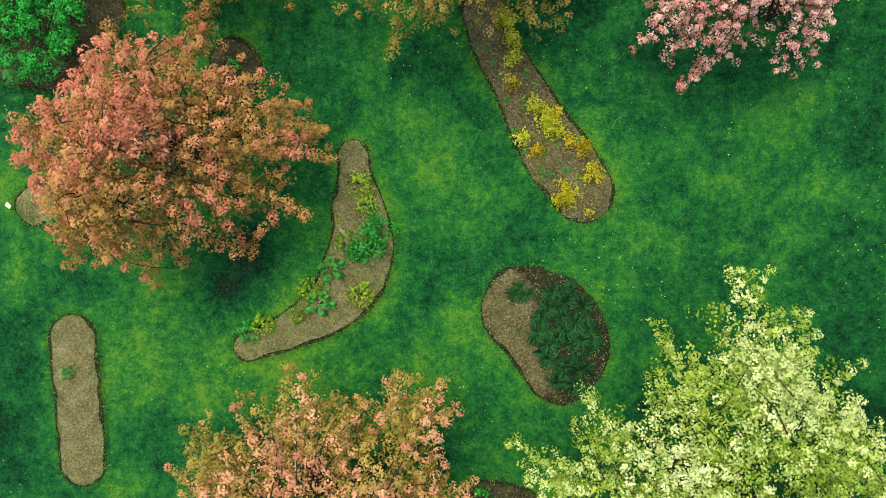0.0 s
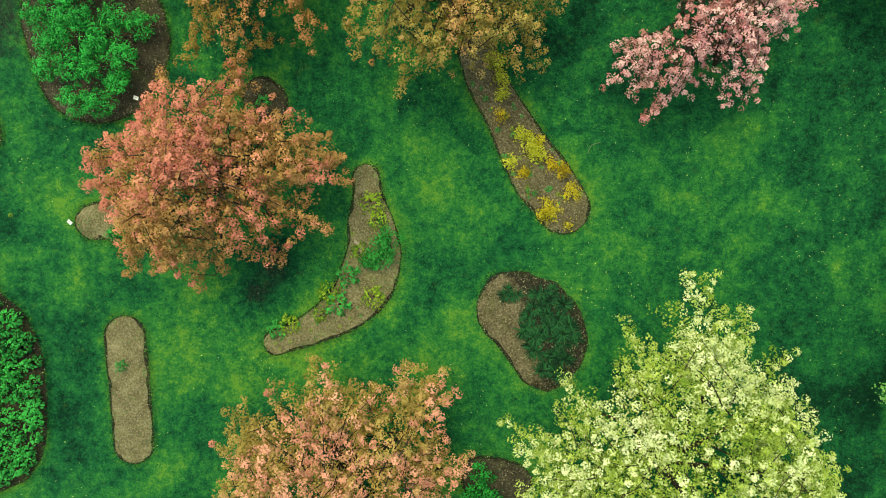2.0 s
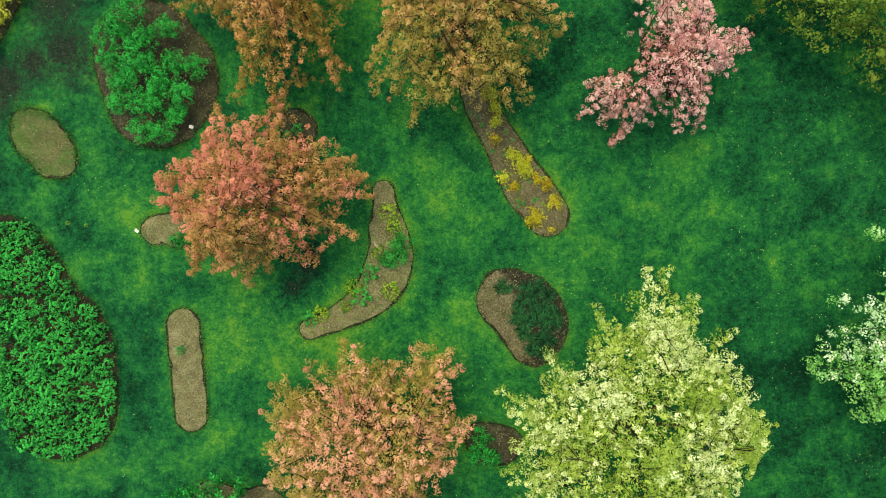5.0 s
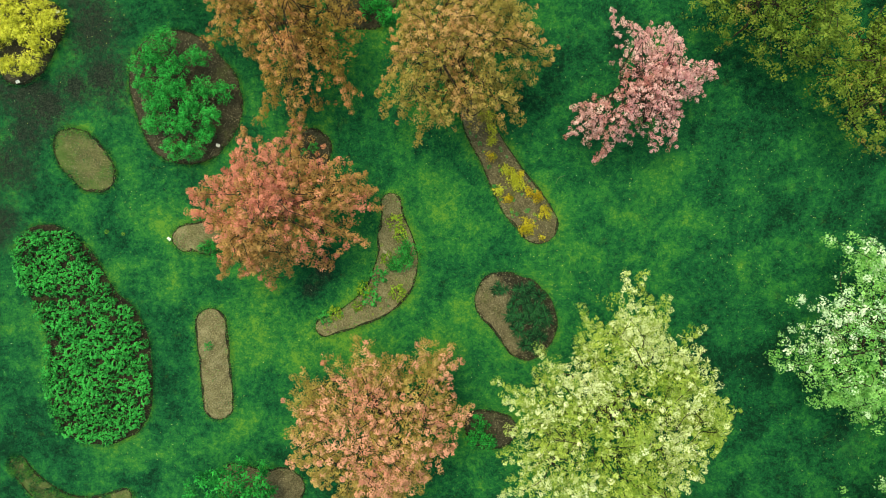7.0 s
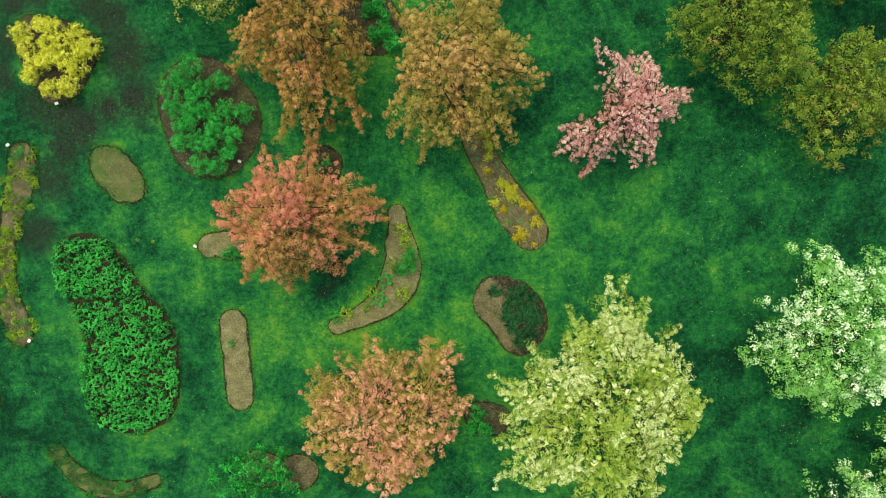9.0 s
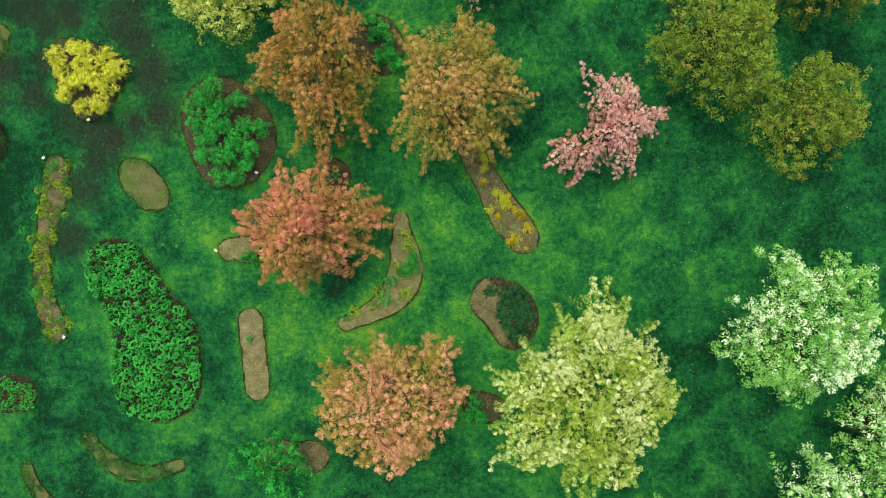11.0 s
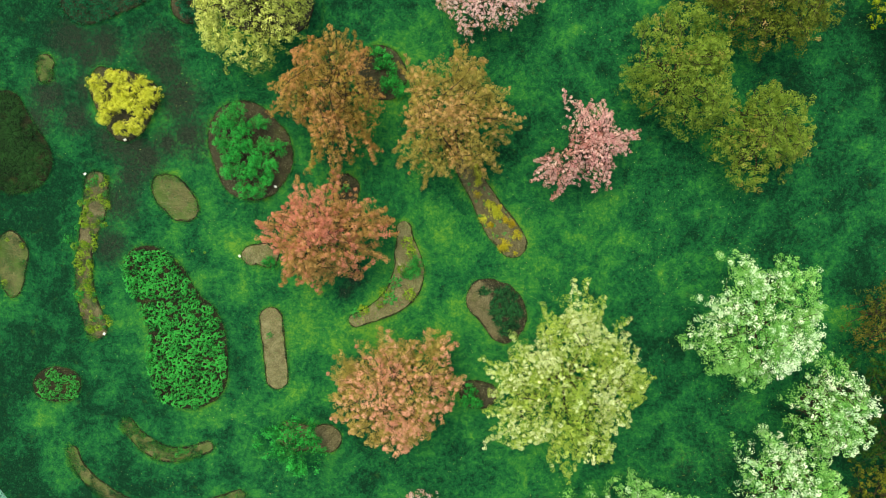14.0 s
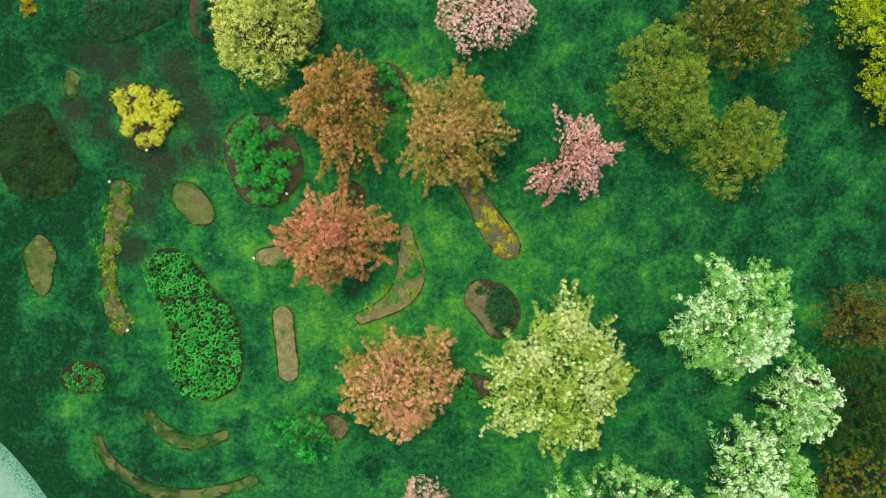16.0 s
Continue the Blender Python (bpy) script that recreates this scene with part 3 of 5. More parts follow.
def lawn_fields(x, y):
    """How yellow and how worn the turf is at each place, with painted shade and edge dimming in both."""
    u, v = 0.82 * x - 0.57 * y, 0.57 * x + 0.82 * y
    u, v = u + 1.1 * fbm(v, u, 1.7, 91, 2), v + 1.1 * fbm(v + 40, u, 1.7, 92, 2)
    tone = 0.32 + 0.30 * (fbm(u, v, 5.5, 3, 2) - 0.42) + 0.86 * (fbm(u, v, 0.9, 11, 3) - 0.46)
    tone = tone + 0.20 * spread(x, y, light_patches + light_patches_near, 1.5) + 0.28 * spread(x, y, yellow_patches, 0.8)
    tone = tone + 0.27 * spread(x, y, bright_patches, 1.2)
    # deep and shade patches: outer dimming and shade by the trees, painted into the turf
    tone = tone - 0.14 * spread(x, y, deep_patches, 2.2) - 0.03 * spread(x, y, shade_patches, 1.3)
    tone = tone - 0.75 * spread(x, y, tree_shadow_spots, 0.75)
    # vignette painted into the turf: lighter in the middle, darker far out
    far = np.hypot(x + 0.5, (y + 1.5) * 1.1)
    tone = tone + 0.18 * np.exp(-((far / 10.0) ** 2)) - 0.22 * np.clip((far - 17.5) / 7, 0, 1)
    edge = np.full(np.shape(x), 9.0)
    for poly in OUTLINES:
        for px, py in poly[::3]:
            edge = np.minimum(edge, (x - px) ** 2 + (y - py) ** 2)
    tone = tone + 0.38 * np.exp(-edge / 0.10) * fbm(x, y, 0.9, 5, 2)
    worn_shade = 0.95 * spread(x, y, soil_patches, 1.6) + 0.25 * (fbm(x, y, 1.6, 21, 3) - 0.5)
    worn_shade = np.maximum(worn_shade, 1.2 * spread(x, y, [(-15.6, 4.2), (-16.7, 3.5), (-14.5, 4.6), (-17.4, 4.2)], 0.95))
    worn_shade = np.maximum(worn_shade, 0.55 * spread(x, y, thin_patches, 1.5))
    # real wear above; this adds the red tree's painted shadow
    worn_shade = np.maximum(worn_shade, 0.8 * spread(x, y, tree_shadow_spots, 0.6))
    out = np.clip((np.maximum(np.abs(x) - 30, np.abs(y + 1) - 19)) / 2, 0, 1)
    return np.clip(tone * (1 - out) + 0.2 * out, 0, 1), np.clip(worn_shade * (1 - out), 0, 1.5)


def make_ground():
    xs = np.concatenate([[-700, -250, -90, -45], np.linspace(-33, 33, 440), [45, 90, 250, 700]])
    ys = np.concatenate([[-700, -250, -90, -40], np.linspace(-22, 20, 280), [35, 90, 250, 700]])
    gx, gy = np.meshgrid(xs, ys, indexing="ij")
    x, y = gx.ravel(), gy.ravel()
    tone, worn_shade = lawn_fields(x, y)
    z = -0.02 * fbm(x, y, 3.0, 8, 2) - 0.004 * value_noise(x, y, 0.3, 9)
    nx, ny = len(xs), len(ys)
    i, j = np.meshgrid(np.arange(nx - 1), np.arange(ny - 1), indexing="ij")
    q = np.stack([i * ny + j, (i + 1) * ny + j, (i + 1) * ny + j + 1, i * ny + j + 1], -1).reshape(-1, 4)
    me = mesh_of("ground", np.stack([x, y, z], 1), q, M_GROUND, {"tone": tone, "worn_shade": worn_shade}, True)
    tagged(new("ground", me), "patchy green lawn with yellowed, worn and shade-painted places", "lawn", kind="structure")


WEEDY = [(spine_arc_wide, 2.6), (spine_crescent, 2.0), (spine_strip, 1.2), (bed_drop, 1.0), (bed_small, 1.6), (bed_oval, 0.6), (spine_slot, 0.12), (spine_kidney, 0.15), (bed_marker, 0.3)]


def make_grass():
    """Short blades all over the lawn in view, longer ones hanging over the cut edges."""
    rng = np.random.default_rng(5)
    n = 270000
    x, y = rng.uniform(-29, 27, n), rng.uniform(-18, 15, n)
    near = (rng.uniform(size=n) < 0.55) | (np.hypot(x - 0, y + 2) < 12)
    x, y = x[near], y[near]
    tall = np.full(len(x), 0.05)
    ex, ey = [], []
    for poly in OUTLINES:
        step = np.linalg.norm(np.roll(poly, -1, 0) - poly, axis=1)
        for (p, q, d) in zip(poly, np.roll(poly, -1, 0), step):
            k = max(1, int(d * 190))
            u = rng.uniform(size=k)[:, None]
            spot = p + (q - p) * u + rng.normal(scale=0.05, size=(k, 2)) + 0.05 * unit(p - poly.mean(0))
            ex.append(spot[:, 0]), ey.append(spot[:, 1])
    keep = np.ones(len(x), bool)
    for poly in OUTLINES:
        lo, hi = poly.min(0), poly.max(0)
        box = np.where((x > lo[0]) & (x < hi[0]) & (y > lo[1]) & (y < hi[1]))[0]
        keep[box[inside(poly, x[box], y[box])]] = False
    _, worn_shade = lawn_fields(x, y)
    keep &= worn_shade + rng.normal(scale=0.15, size=len(x)) < 0.55
    x, y, tall = x[keep], y[keep], tall[keep]
    ex, ey = np.concatenate(ex), np.concatenate(ey)
    low = np.full(len(x) + len(ex), -0.015)
    x, y, tall = np.r_[x, ex], np.r_[y, ey], np.r_[tall, np.full(len(ex), 0.06)]
    for plan, share in WEEDY:
        poly = spine_outline(plan) if isinstance(plan, list) else polar_outline(plan)
        lo, hi = poly.min(0) - 0.25, poly.max(0) + 0.25
        p = rng.uniform(lo, hi, (int(share * 900 * np.prod(hi - lo)), 2))
        p = p[inside(poly.mean(0) + 1.06 * (poly - poly.mean(0)), p[:, 0], p[:, 1])]
        p = p[fbm(p[:, 0], p[:, 1], 0.4, 71, 2) > 0.47]
        x, y, tall, low = np.r_[x, p[:, 0]], np.r_[y, p[:, 1]], np.r_[tall, np.full(len(p), 0.06)], np.r_[low, np.full(len(p), 0.035)]
    m = len(x)
    ang = rng.uniform(0, 2 * np.pi, m)
    L = tall * rng.uniform(0.6, 1.6, m)
    lean = rng.uniform(0.5, 1.4, m)
    d = np.stack([np.cos(ang), np.sin(ang)], 1)
    w = 0.007 * rng.uniform(0.7, 1.8, m)
    base = np.stack([x, y, low], 1)
    sidev = np.stack([-d[:, 1] * w, d[:, 0] * w, 0 * w], 1)
    tip = base + np.stack([d[:, 0] * L * lean, d[:, 1] * L * lean, L + 0.01], 1)
    verts = np.stack([base - sidev, base + sidev, tip], 1).reshape(-1, 3)
    tone, worn_shade = lawn_fields(x, y)
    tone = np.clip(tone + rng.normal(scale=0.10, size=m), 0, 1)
    me = mesh_of("grass", verts, np.arange(3 * m).reshape(-1, 3), M_BLADE, {"tone": np.repeat(tone, 3), "worn_shade": np.repeat(worn_shade * 0.4, 3)})
    tagged(new("grass", me), "short mown grass blades over the lawn", "grass", kind="stuff")


make_ground()
make_grass()


# ---- flower beds ----
def soil_height(d):
    return 0.006 + 0.06 * np.clip(d / 0.4, 0, 1) ** 0.75


def edge_strip(poly, rng, wide=0.075):
    """The spade-cut edge round a bed: a raised strip, dark to paint the trench's shade."""
    back = np.roll(poly, 1, 0) - np.roll(poly, -1, 0)
    nrm = unit(np.stack([-back[:, 1], back[:, 0]], 1))
    area = (poly[:, 0] * np.roll(poly[:, 1], -1) - np.roll(poly[:, 0], -1) * poly[:, 1]).sum()
    nrm = nrm * (-1 if area > 0 else 1)
    w = wide * (0.15 + 1.5 * value_noise(poly[:, 0], poly[:, 1], 0.3, 31) ** 1.5)[:, None]
    out = poly - nrm * 0.02
    inn = poly + nrm * w
    n = len(poly)
    verts = np.vstack([np.column_stack([out, np.full(n, 0.006)]), np.column_stack([inn, soil_height(w[:, 0]) + 0.008])])
    i = np.arange(n)
    k = (i + 1) % n
    return verts, np.stack([i, k, n + k, n + i], 1)


def clods(poly, rng, per_m2=70):
    lo, hi = poly.min(0), poly.max(0)
    n = int(2.6 * per_m2 * np.prod(hi - lo))
    p = rng.uniform(lo, hi, (n, 2))
    p = p[inside(poly, p[:, 0], p[:, 1])]
    n = len(p)
    r = np.minimum(0.010 * np.exp(rng.normal(scale=0.55, size=n)), 0.02)
    d = np.min(np.linalg.norm(p[:, None] - poly[None, ::2], axis=2), axis=1)
    mid = np.column_stack([p, soil_height(d) + 0.3 * r])
    shape = np.array([[1, 0, -0.3], [0, 1, -0.3], [-1, 0, -0.3], [0, -1, -0.3], [0, 0, 0.8]], float)
    verts = mid[:, None] + shape[None] * r[:, None, None] * rng.uniform(0.6, 1.5, (n, 5, 1))
    tri = np.array([[0, 1, 4], [1, 2, 4], [2, 3, 4], [3, 0, 4]])
    return verts.reshape(-1, 3), (np.arange(n)[:, None, None] * 5 + tri[None]).reshape(-1, 3)


def flower_bed(plan, label, soil=None, stones=70, seed=1, damp=None):
    rng = np.random.default_rng(seed)
    long = isinstance(plan, list)
    poly = spine_outline(plan) if long else polar_outline(plan)
    cx, cy = poly.mean(0)
    if long:
        mid, across, half = spine_shape(plan)
        v = np.linspace(-1, 1, 17)
        xy = mid[:, None] + across[:, None] * half[:, None, None] * v[None, :, None]
        d = half[:, None] * (1 - np.abs(v))[None]
        rows, cols = len(mid), len(v)
    else:
        v = np.linspace(0.02, 1, 20)
        x, y, _ = plan
        ring = np.vstack([poly, poly[:1]]) - (x, y)
        xy = np.array([x, y]) + ring[:, None] * v[None, :, None]
        d = np.linalg.norm(ring, axis=1)[:, None] * (1 - v)[None]
        rows, cols = len(ring), len(v)
    z = soil_height(d) + 0.025 * (fbm(xy[..., 0], xy[..., 1], 0.35, 41, 2) - 0.5) * np.clip(d / 0.15, 0, 1)
    verts = np.concatenate([xy, z[..., None]], -1).reshape(-1, 3) - (cx, cy, 0)
    i, j = np.meshgrid(np.arange(rows - 1), np.arange(cols - 1), indexing="ij")
    quads = np.stack([i * cols + j, (i + 1) * cols + j, (i + 1) * cols + j + 1, i * cols + j + 1], -1).reshape(-1, 4)
    if long:
        quads = quads[:, ::-1]
    bed = thing("flower_bed", cx, cy, label, "flower bed", "flower beds in the lawn")
    part("soil", mesh_of("soil", verts, quads, soil or M_SOIL, {"damp": damp(verts[:, 0], verts[:, 1], d.ravel()) if damp else 0.25 * np.exp(-d.ravel() / 0.1)}, True), bed)
    ev, ef = edge_strip(poly, rng)
    part("cut_edge", mesh_of("cut_edge", ev - (cx, cy, 0), ef, M_EDGE), bed, "spade-cut edge of the bed, its shade painted as a dark strip")
    if stones:
        cv, cf = clods(poly, rng, stones)
        part("soil_clods", mesh_of("soil_clods", cv - (cx, cy, 0), cf, M_CLOD), bed, "pale crumbs and pebbles on the soil", "stuff")
    return bed


flower_bed(spine_kidney, "crescent-shaped bed of bare brown soil with few plants", seed=1)
flower_bed(spine_slot, "long round-ended bed of pale bare soil", seed=2)
flower_bed(spine_yellow, "long bed of soil running out from under a tree", M_SOIL_BROWN, seed=3, stones=130)
flower_bed(spine_arc_wide, "narrow curved strip of dry soil in the lawn", M_SOIL_WEEDY, seed=4, stones=30)
flower_bed(spine_crescent, "narrow crescent strip of brown soil", M_SOIL_WEEDY, seed=5, stones=30)
flower_bed(spine_strip, "winding strip bed overgrown with low plants", M_SOIL_BROWN, seed=6, stones=25)
flower_bed(bed_dark, "egg-shaped bed half covered with strap-leaved plants", M_SOIL_BROWN, seed=7, stones=120,
           damp=lambda x, y, d: np.clip(0.5 + 0.9 * (x + 0.25) + 0.25 * y, 0, 1) + 0.5 * np.exp(-d / 0.12))
flower_bed(bed_rhodo, "oval bed of dark soil under a green shrub", M_SOIL_DARK, seed=8)
flower_bed(bed_oval, "small oval bed of bare pale soil", M_SOIL_WEEDY, seed=9)
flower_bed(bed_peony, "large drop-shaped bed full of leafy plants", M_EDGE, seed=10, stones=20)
flower_bed(bed_gold, "pointed bed under a yellow-leaved shrub", M_SOIL_DARK, seed=11, stones=40)
flower_bed(bed_drop, "drop-shaped bed of bare soil", M_SOIL_WEEDY, seed=12, stones=40)
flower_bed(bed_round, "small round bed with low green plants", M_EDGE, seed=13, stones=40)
flower_bed(bed_small, "very small oval patch of bare soil", M_SOIL_WEEDY, seed=14, stones=30)
flower_bed(bed_marker, "small bed of soil beside a white plant label", seed=15)
flower_bed(bed_shade, "small bed of dark damp soil beside a tree", M_SOIL_DARK, seed=16)
flower_bed(bed_sapling, "small bed of soil under a green sapling", M_SOIL_BROWN, seed=17, stones=40)
flower_bed(bed_between, "bed of dark soil between two trees", M_SOIL_DARK, seed=18)
flower_bed(bed_cover, "bed filled with dark green ground cover", M_SOIL_DARK, seed=19, stones=0)
flower_bed(bed_corner, "small dark bed with an evergreen shrub", M_SOIL_DARK, seed=20, stones=0)
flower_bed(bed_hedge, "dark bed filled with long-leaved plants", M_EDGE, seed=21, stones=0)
flower_bed(bed_rust, "dark bed with a green shrub under the trees", M_SOIL_DARK, seed=22, stones=0)
flower_bed((bed_pale[0] - 0.15, bed_pale[1] + 0.1, [0.86 * r for r in bed_pale[2]]), "dark bed of soil under a pale-leaved tree", M_SOIL_DARK, seed=23, stones=0)


# ---- trees ----
def crown_cloud(radii, top, skirt, rng, density, per_twig, leaf, wide, gaps=0.30, twig=(0.25, 0.55), spread_r=0.085, lump=0.6, spur=0.25):
    """Leaves set along twigs that fan out over an uneven dome. Gives vertices, faces, tints and the twigs."""
    area = 0.5 * np.mean(np.asarray(radii) ** 2) * 2 * np.pi
    n = int(density * area)
    seed = int(rng.integers(1, 9999))
    th = rng.uniform(0, 2 * np.pi, 3 * n)
    R = round_radius(radii, th)
    th = th[rng.uniform(size=3 * n) < (R / R.max()) ** 2][:n]
    R = round_radius(radii, th)
    q = np.sqrt(rng.uniform(size=len(th)))
    rim = rng.uniform(size=len(th)) < spur * 0.5
    q = np.where(rim, rng.uniform(0.86, 1.05, len(th)), q * 0.97)
    x, y = q * R * np.cos(th), q * R * np.sin(th)
    hole = fbm(x, y, 0.95, seed, 2)
    streak = fbm(th * 3.2, q * 1.3, 0.7, seed + 5, 2)
    lobe = fbm(th * 4.5, q * 0.5, 0.8, seed + 23, 2)
    keep = (0.55 * hole + 0.45 * streak > gaps) | (rng.uniform(size=len(th)) < 0.07)
    keep &= lobe > np.clip(0.30 + 1.0 * (q - 0.90), 0, 0.6) * (q > 0.7)
    q = np.where(q > 0.8, np.minimum(0.8 + (q - 0.8) * (0.4 + 0.95 * lobe), 1.03), q)
    x, y = q * R * np.cos(th), q * R * np.sin(th)
    th, q, x, y, rim, hole = th[keep], q[keep], x[keep], y[keep], rim[keep], hole[keep]
    n = len(th)
    dome = np.clip(1 - q**2.2, 0, 1) ** 0.75
    z = skirt + (top - skirt) * dome * (0.80 + 0.45 * (fbm(x, y, 1.5, seed + 9, 2) - 0.4)) + lump * (hole - 0.5) * 1.6
    deep = rng.uniform(size=n) < 0.3
    z = np.where(deep & ~rim, skirt * 0.7 + (z - skirt * 0.7) * rng.uniform(0.35, 0.85, n), z) + rng.normal(scale=0.08, size=n)
    tip = np.stack([x, y, np.maximum(z, 0.15)], 1)
    way = unit(np.stack([np.cos(th), np.sin(th), 0.25 + 0.5 * dome], 1) + 0.42 * rng.normal(size=(n, 3)))
    long = rng.uniform(*twig, n)
    count = np.maximum(4, (per_twig * rng.uniform(0.6, 1.4, n)).astype(int))
    idx = np.repeat(np.arange(n), count)
    s = rng.uniform(0, 1, len(idx))
    off = rng.normal(size=(len(idx), 3)) * spread_r * (0.45 + 0.75 * s)[:, None]
    at = tip[idx] - way[idx] * (long[idx] * s)[:, None] + off
    at[:, 2] = np.maximum(at[:, 2], 0.05)
    normal = unit(np.array([0, 0, 0.6]) + 0.7 * unit(off) + 0.4 * rng.normal(size=at.shape))
    verts, faces = leaves(at, normal, leaf, wide, rng)
    tint = 0.5 * fbm(x, y, 1.1, seed + 13, 2) + 0.5 * rng.uniform(size=n)
    tint = (tint - 0.5) * 1.5 + 0.5
    tint = np.clip(tint[idx] + 0.10 * rng.normal(size=len(idx)), 0, 1)
    leaf_light = np.clip(rng.uniform(size=n)[idx] + 0.25 * (0.5 - s), 0, 1)
    return verts, faces, {"tint": np.repeat(tint, 4), "leaf_light": np.repeat(leaf_light, 4)}, tip, way, long


def branch_cloud(radii, top, skirt, rng, density, per_clump, leaf, wide, gaps=0.3, reach=(0.6, 1.35), clump=0.13, rim=0.36, arm=0.16, low=0.30, lump=0.7, hollow=0.52, shoots=(), under=5.0, nip=0.10, blush=0.0):
    """Leaves in small clumps strung along curving branches that fan out over an uneven dome, some of them lower than others."""
    area = 0.5 * np.mean(np.asarray(radii) ** 2) * 2 * np.pi
    seed = int(rng.integers(1, 9999))
    n = int(density * area)
    th = rng.uniform(0, 2 * np.pi, 5 * n)
    R = round_radius(radii, th)
    th = th[rng.uniform(size=5 * n) < (R / R.max()) ** 2][: int(1.4 * n)]
    R = round_radius(radii, th)
    m = len(th)
    outer = rng.uniform(size=m) < rim
    q = np.where(outer, rng.uniform(0.84, 1.0, m), 0.95 * np.sqrt(rng.uniform(size=m)))
    x, y = q * R * np.cos(th), q * R * np.sin(th)
    hole = fbm(x, y, 0.55, seed, 2)
    lobe = fbm(th * 5.0, 0 * th, 0.8, seed + 23, 2)
    deep = rng.uniform(size=m) < low
    keep = np.where(outer, lobe > 0.38, deep | (hole > gaps))
    th, R, q, x, y, outer, deep = (v[keep][:n] for v in (th, R, q, x, y, outer, deep))
    finger = np.clip((value_noise(th * 7.0, 0 * th, 1.0, seed + 41) - 0.3) * 2.2, 0, 1)
    q = q * (1 - nip * (1 - finger) * np.clip((q - 0.6) / 0.35, 0, 1))
    x, y = q * R * np.cos(th), q * R * np.sin(th)
    for sx, sy in [*shoots, *rng.normal(scale=0.4, size=(4, 2))]:
        for k in range(3):
            x, y = np.r_[x, sx + rng.normal(scale=0.07)], np.r_[y, sy + rng.normal(scale=0.05)]
    extra = len(x) - len(th)
    th, outer, deep = np.r_[th, np.arctan2(y, x)[len(th):]], np.r_[outer, np.ones(extra, bool)], np.r_[deep, np.zeros(extra, bool)]
    R = round_radius(radii, th)
    q = np.hypot(x, y) / R
    n = len(th)
    slim = np.r_[np.ones(n - extra), np.full(extra, 0.85)]
    aim = th + rng.normal(scale=np.where(outer, 0.38, 0.75), size=n) * np.where(slim < 1, 0.5, 1.0)
    d, side = np.stack([np.cos(aim), np.sin(aim)], 1), np.stack([-np.sin(aim), np.cos(aim)], 1)
    L = np.minimum(rng.uniform(*reach, n) * np.where(outer, 1.45, 1.0) * np.where(slim < 1, 1.6, 1.0), 0.9 + q * R)
    bow = rng.normal(scale=0.10, size=n)
    drop = np.where(deep, -rng.uniform(0.35, 0.33 * top, n), rng.normal(scale=0.18, size=n))
    steps = np.maximum(3, (L / 0.19).astype(int))
    b = np.repeat(np.arange(n), steps)
    first = np.repeat(np.cumsum(steps) - steps, steps)
    u = (np.arange(len(b)) - first + rng.uniform(0.35, 0.95, len(b))) / steps[b]
    xy = np.stack([x, y], 1)[b] - d[b] * (L[b] * (1 - u))[:, None]
    off = bow[b] * np.sin(np.pi * u) + rng.choice([-1.0, 1.0], len(b)) * rng.uniform(0.1, 1.0, len(b)) * arm * slim[b] * (1 - 0.85 * u**1.5)
    xy = xy + side[b] * off[:, None]

    def surface(p):
        r = np.clip(np.hypot(p[:, 0], p[:, 1]) / round_radius(radii, np.arctan2(p[:, 1], p[:, 0])), 0, 1.05)
        return skirt + (top - skirt) * np.clip(1 - r**2.1, 0, 1) ** 0.8 * (0.72 + 0.6 * fbm(p[:, 0], p[:, 1], 1.4, seed + 9, 2)), r

    z, qq = surface(xy)
    bulge = value_noise(xy[:, 0], xy[:, 1], hollow, seed + 33)
    z = z + lump * (bulge - 0.5) + drop[b] - 0.22 * (1 - u) + 0.10 * u
    z = np.maximum(z + rng.normal(scale=0.05, size=len(b)), 0.25)
    full = (bulge > 0.14) | deep[b] | (rng.uniform(size=len(b)) < 0.22) | (qq > 0.9)
    wood = [np.column_stack([xy, z])[np.flatnonzero(b == k)] for k in rng.choice(n, min(n, 60), replace=False)]
    b, u, xy, z, bulge, qq = b[full], u[full], xy[full], z[full], bulge[full], qq[full]
    # clumps that crowd a higher one sink below it, so that each clump stands out
    crowded, free = np.zeros(len(z), bool), np.zeros((0, 2))
    for k in np.argsort(-z + rng.normal(scale=0.25, size=len(z))):
        if len(free) and ((free - xy[k]) ** 2).sum(1).min() < (1.75 * clump) ** 2:
            crowded[k] = True
        else:
            free = np.vstack([free, xy[k]])
    z = np.maximum(np.where(crowded, z - rng.uniform(0.25, 0.65, len(z)), z), 0.2)
    mid = np.column_stack([xy, z])
    count = np.maximum(4, (per_clump * rng.uniform(0.7, 1.3, len(b)) * np.where(crowded, 0.6, 1.0)).astype(int))
    idx = np.repeat(np.arange(len(b)), count)
    out = unit(rng.normal(size=(len(idx), 3)) + (0, 0, 0.75))
    ball = clump * rng.uniform(0.7, 1.25, len(b))
    wobble = 0.8 + 0.4 * value_noise(xy[idx, 0] * 9 + out[:, 0] * 1.7, xy[idx, 1] * 9 + out[:, 1] * 1.7, 1.0, seed + 3)
    at = mid[idx] + out * (ball[idx] * wobble * rng.uniform(0.85, 1.12, len(idx)))[:, None]
    normal = unit(out + (0, 0, 0.25) + 0.16 * rng.normal(size=at.shape))
    at = at - 0.4 * leaf * unit(np.cross(normal, (0.3, 0.2, 1.0)))
    verts, faces = leaves(at, normal, leaf, wide, rng)
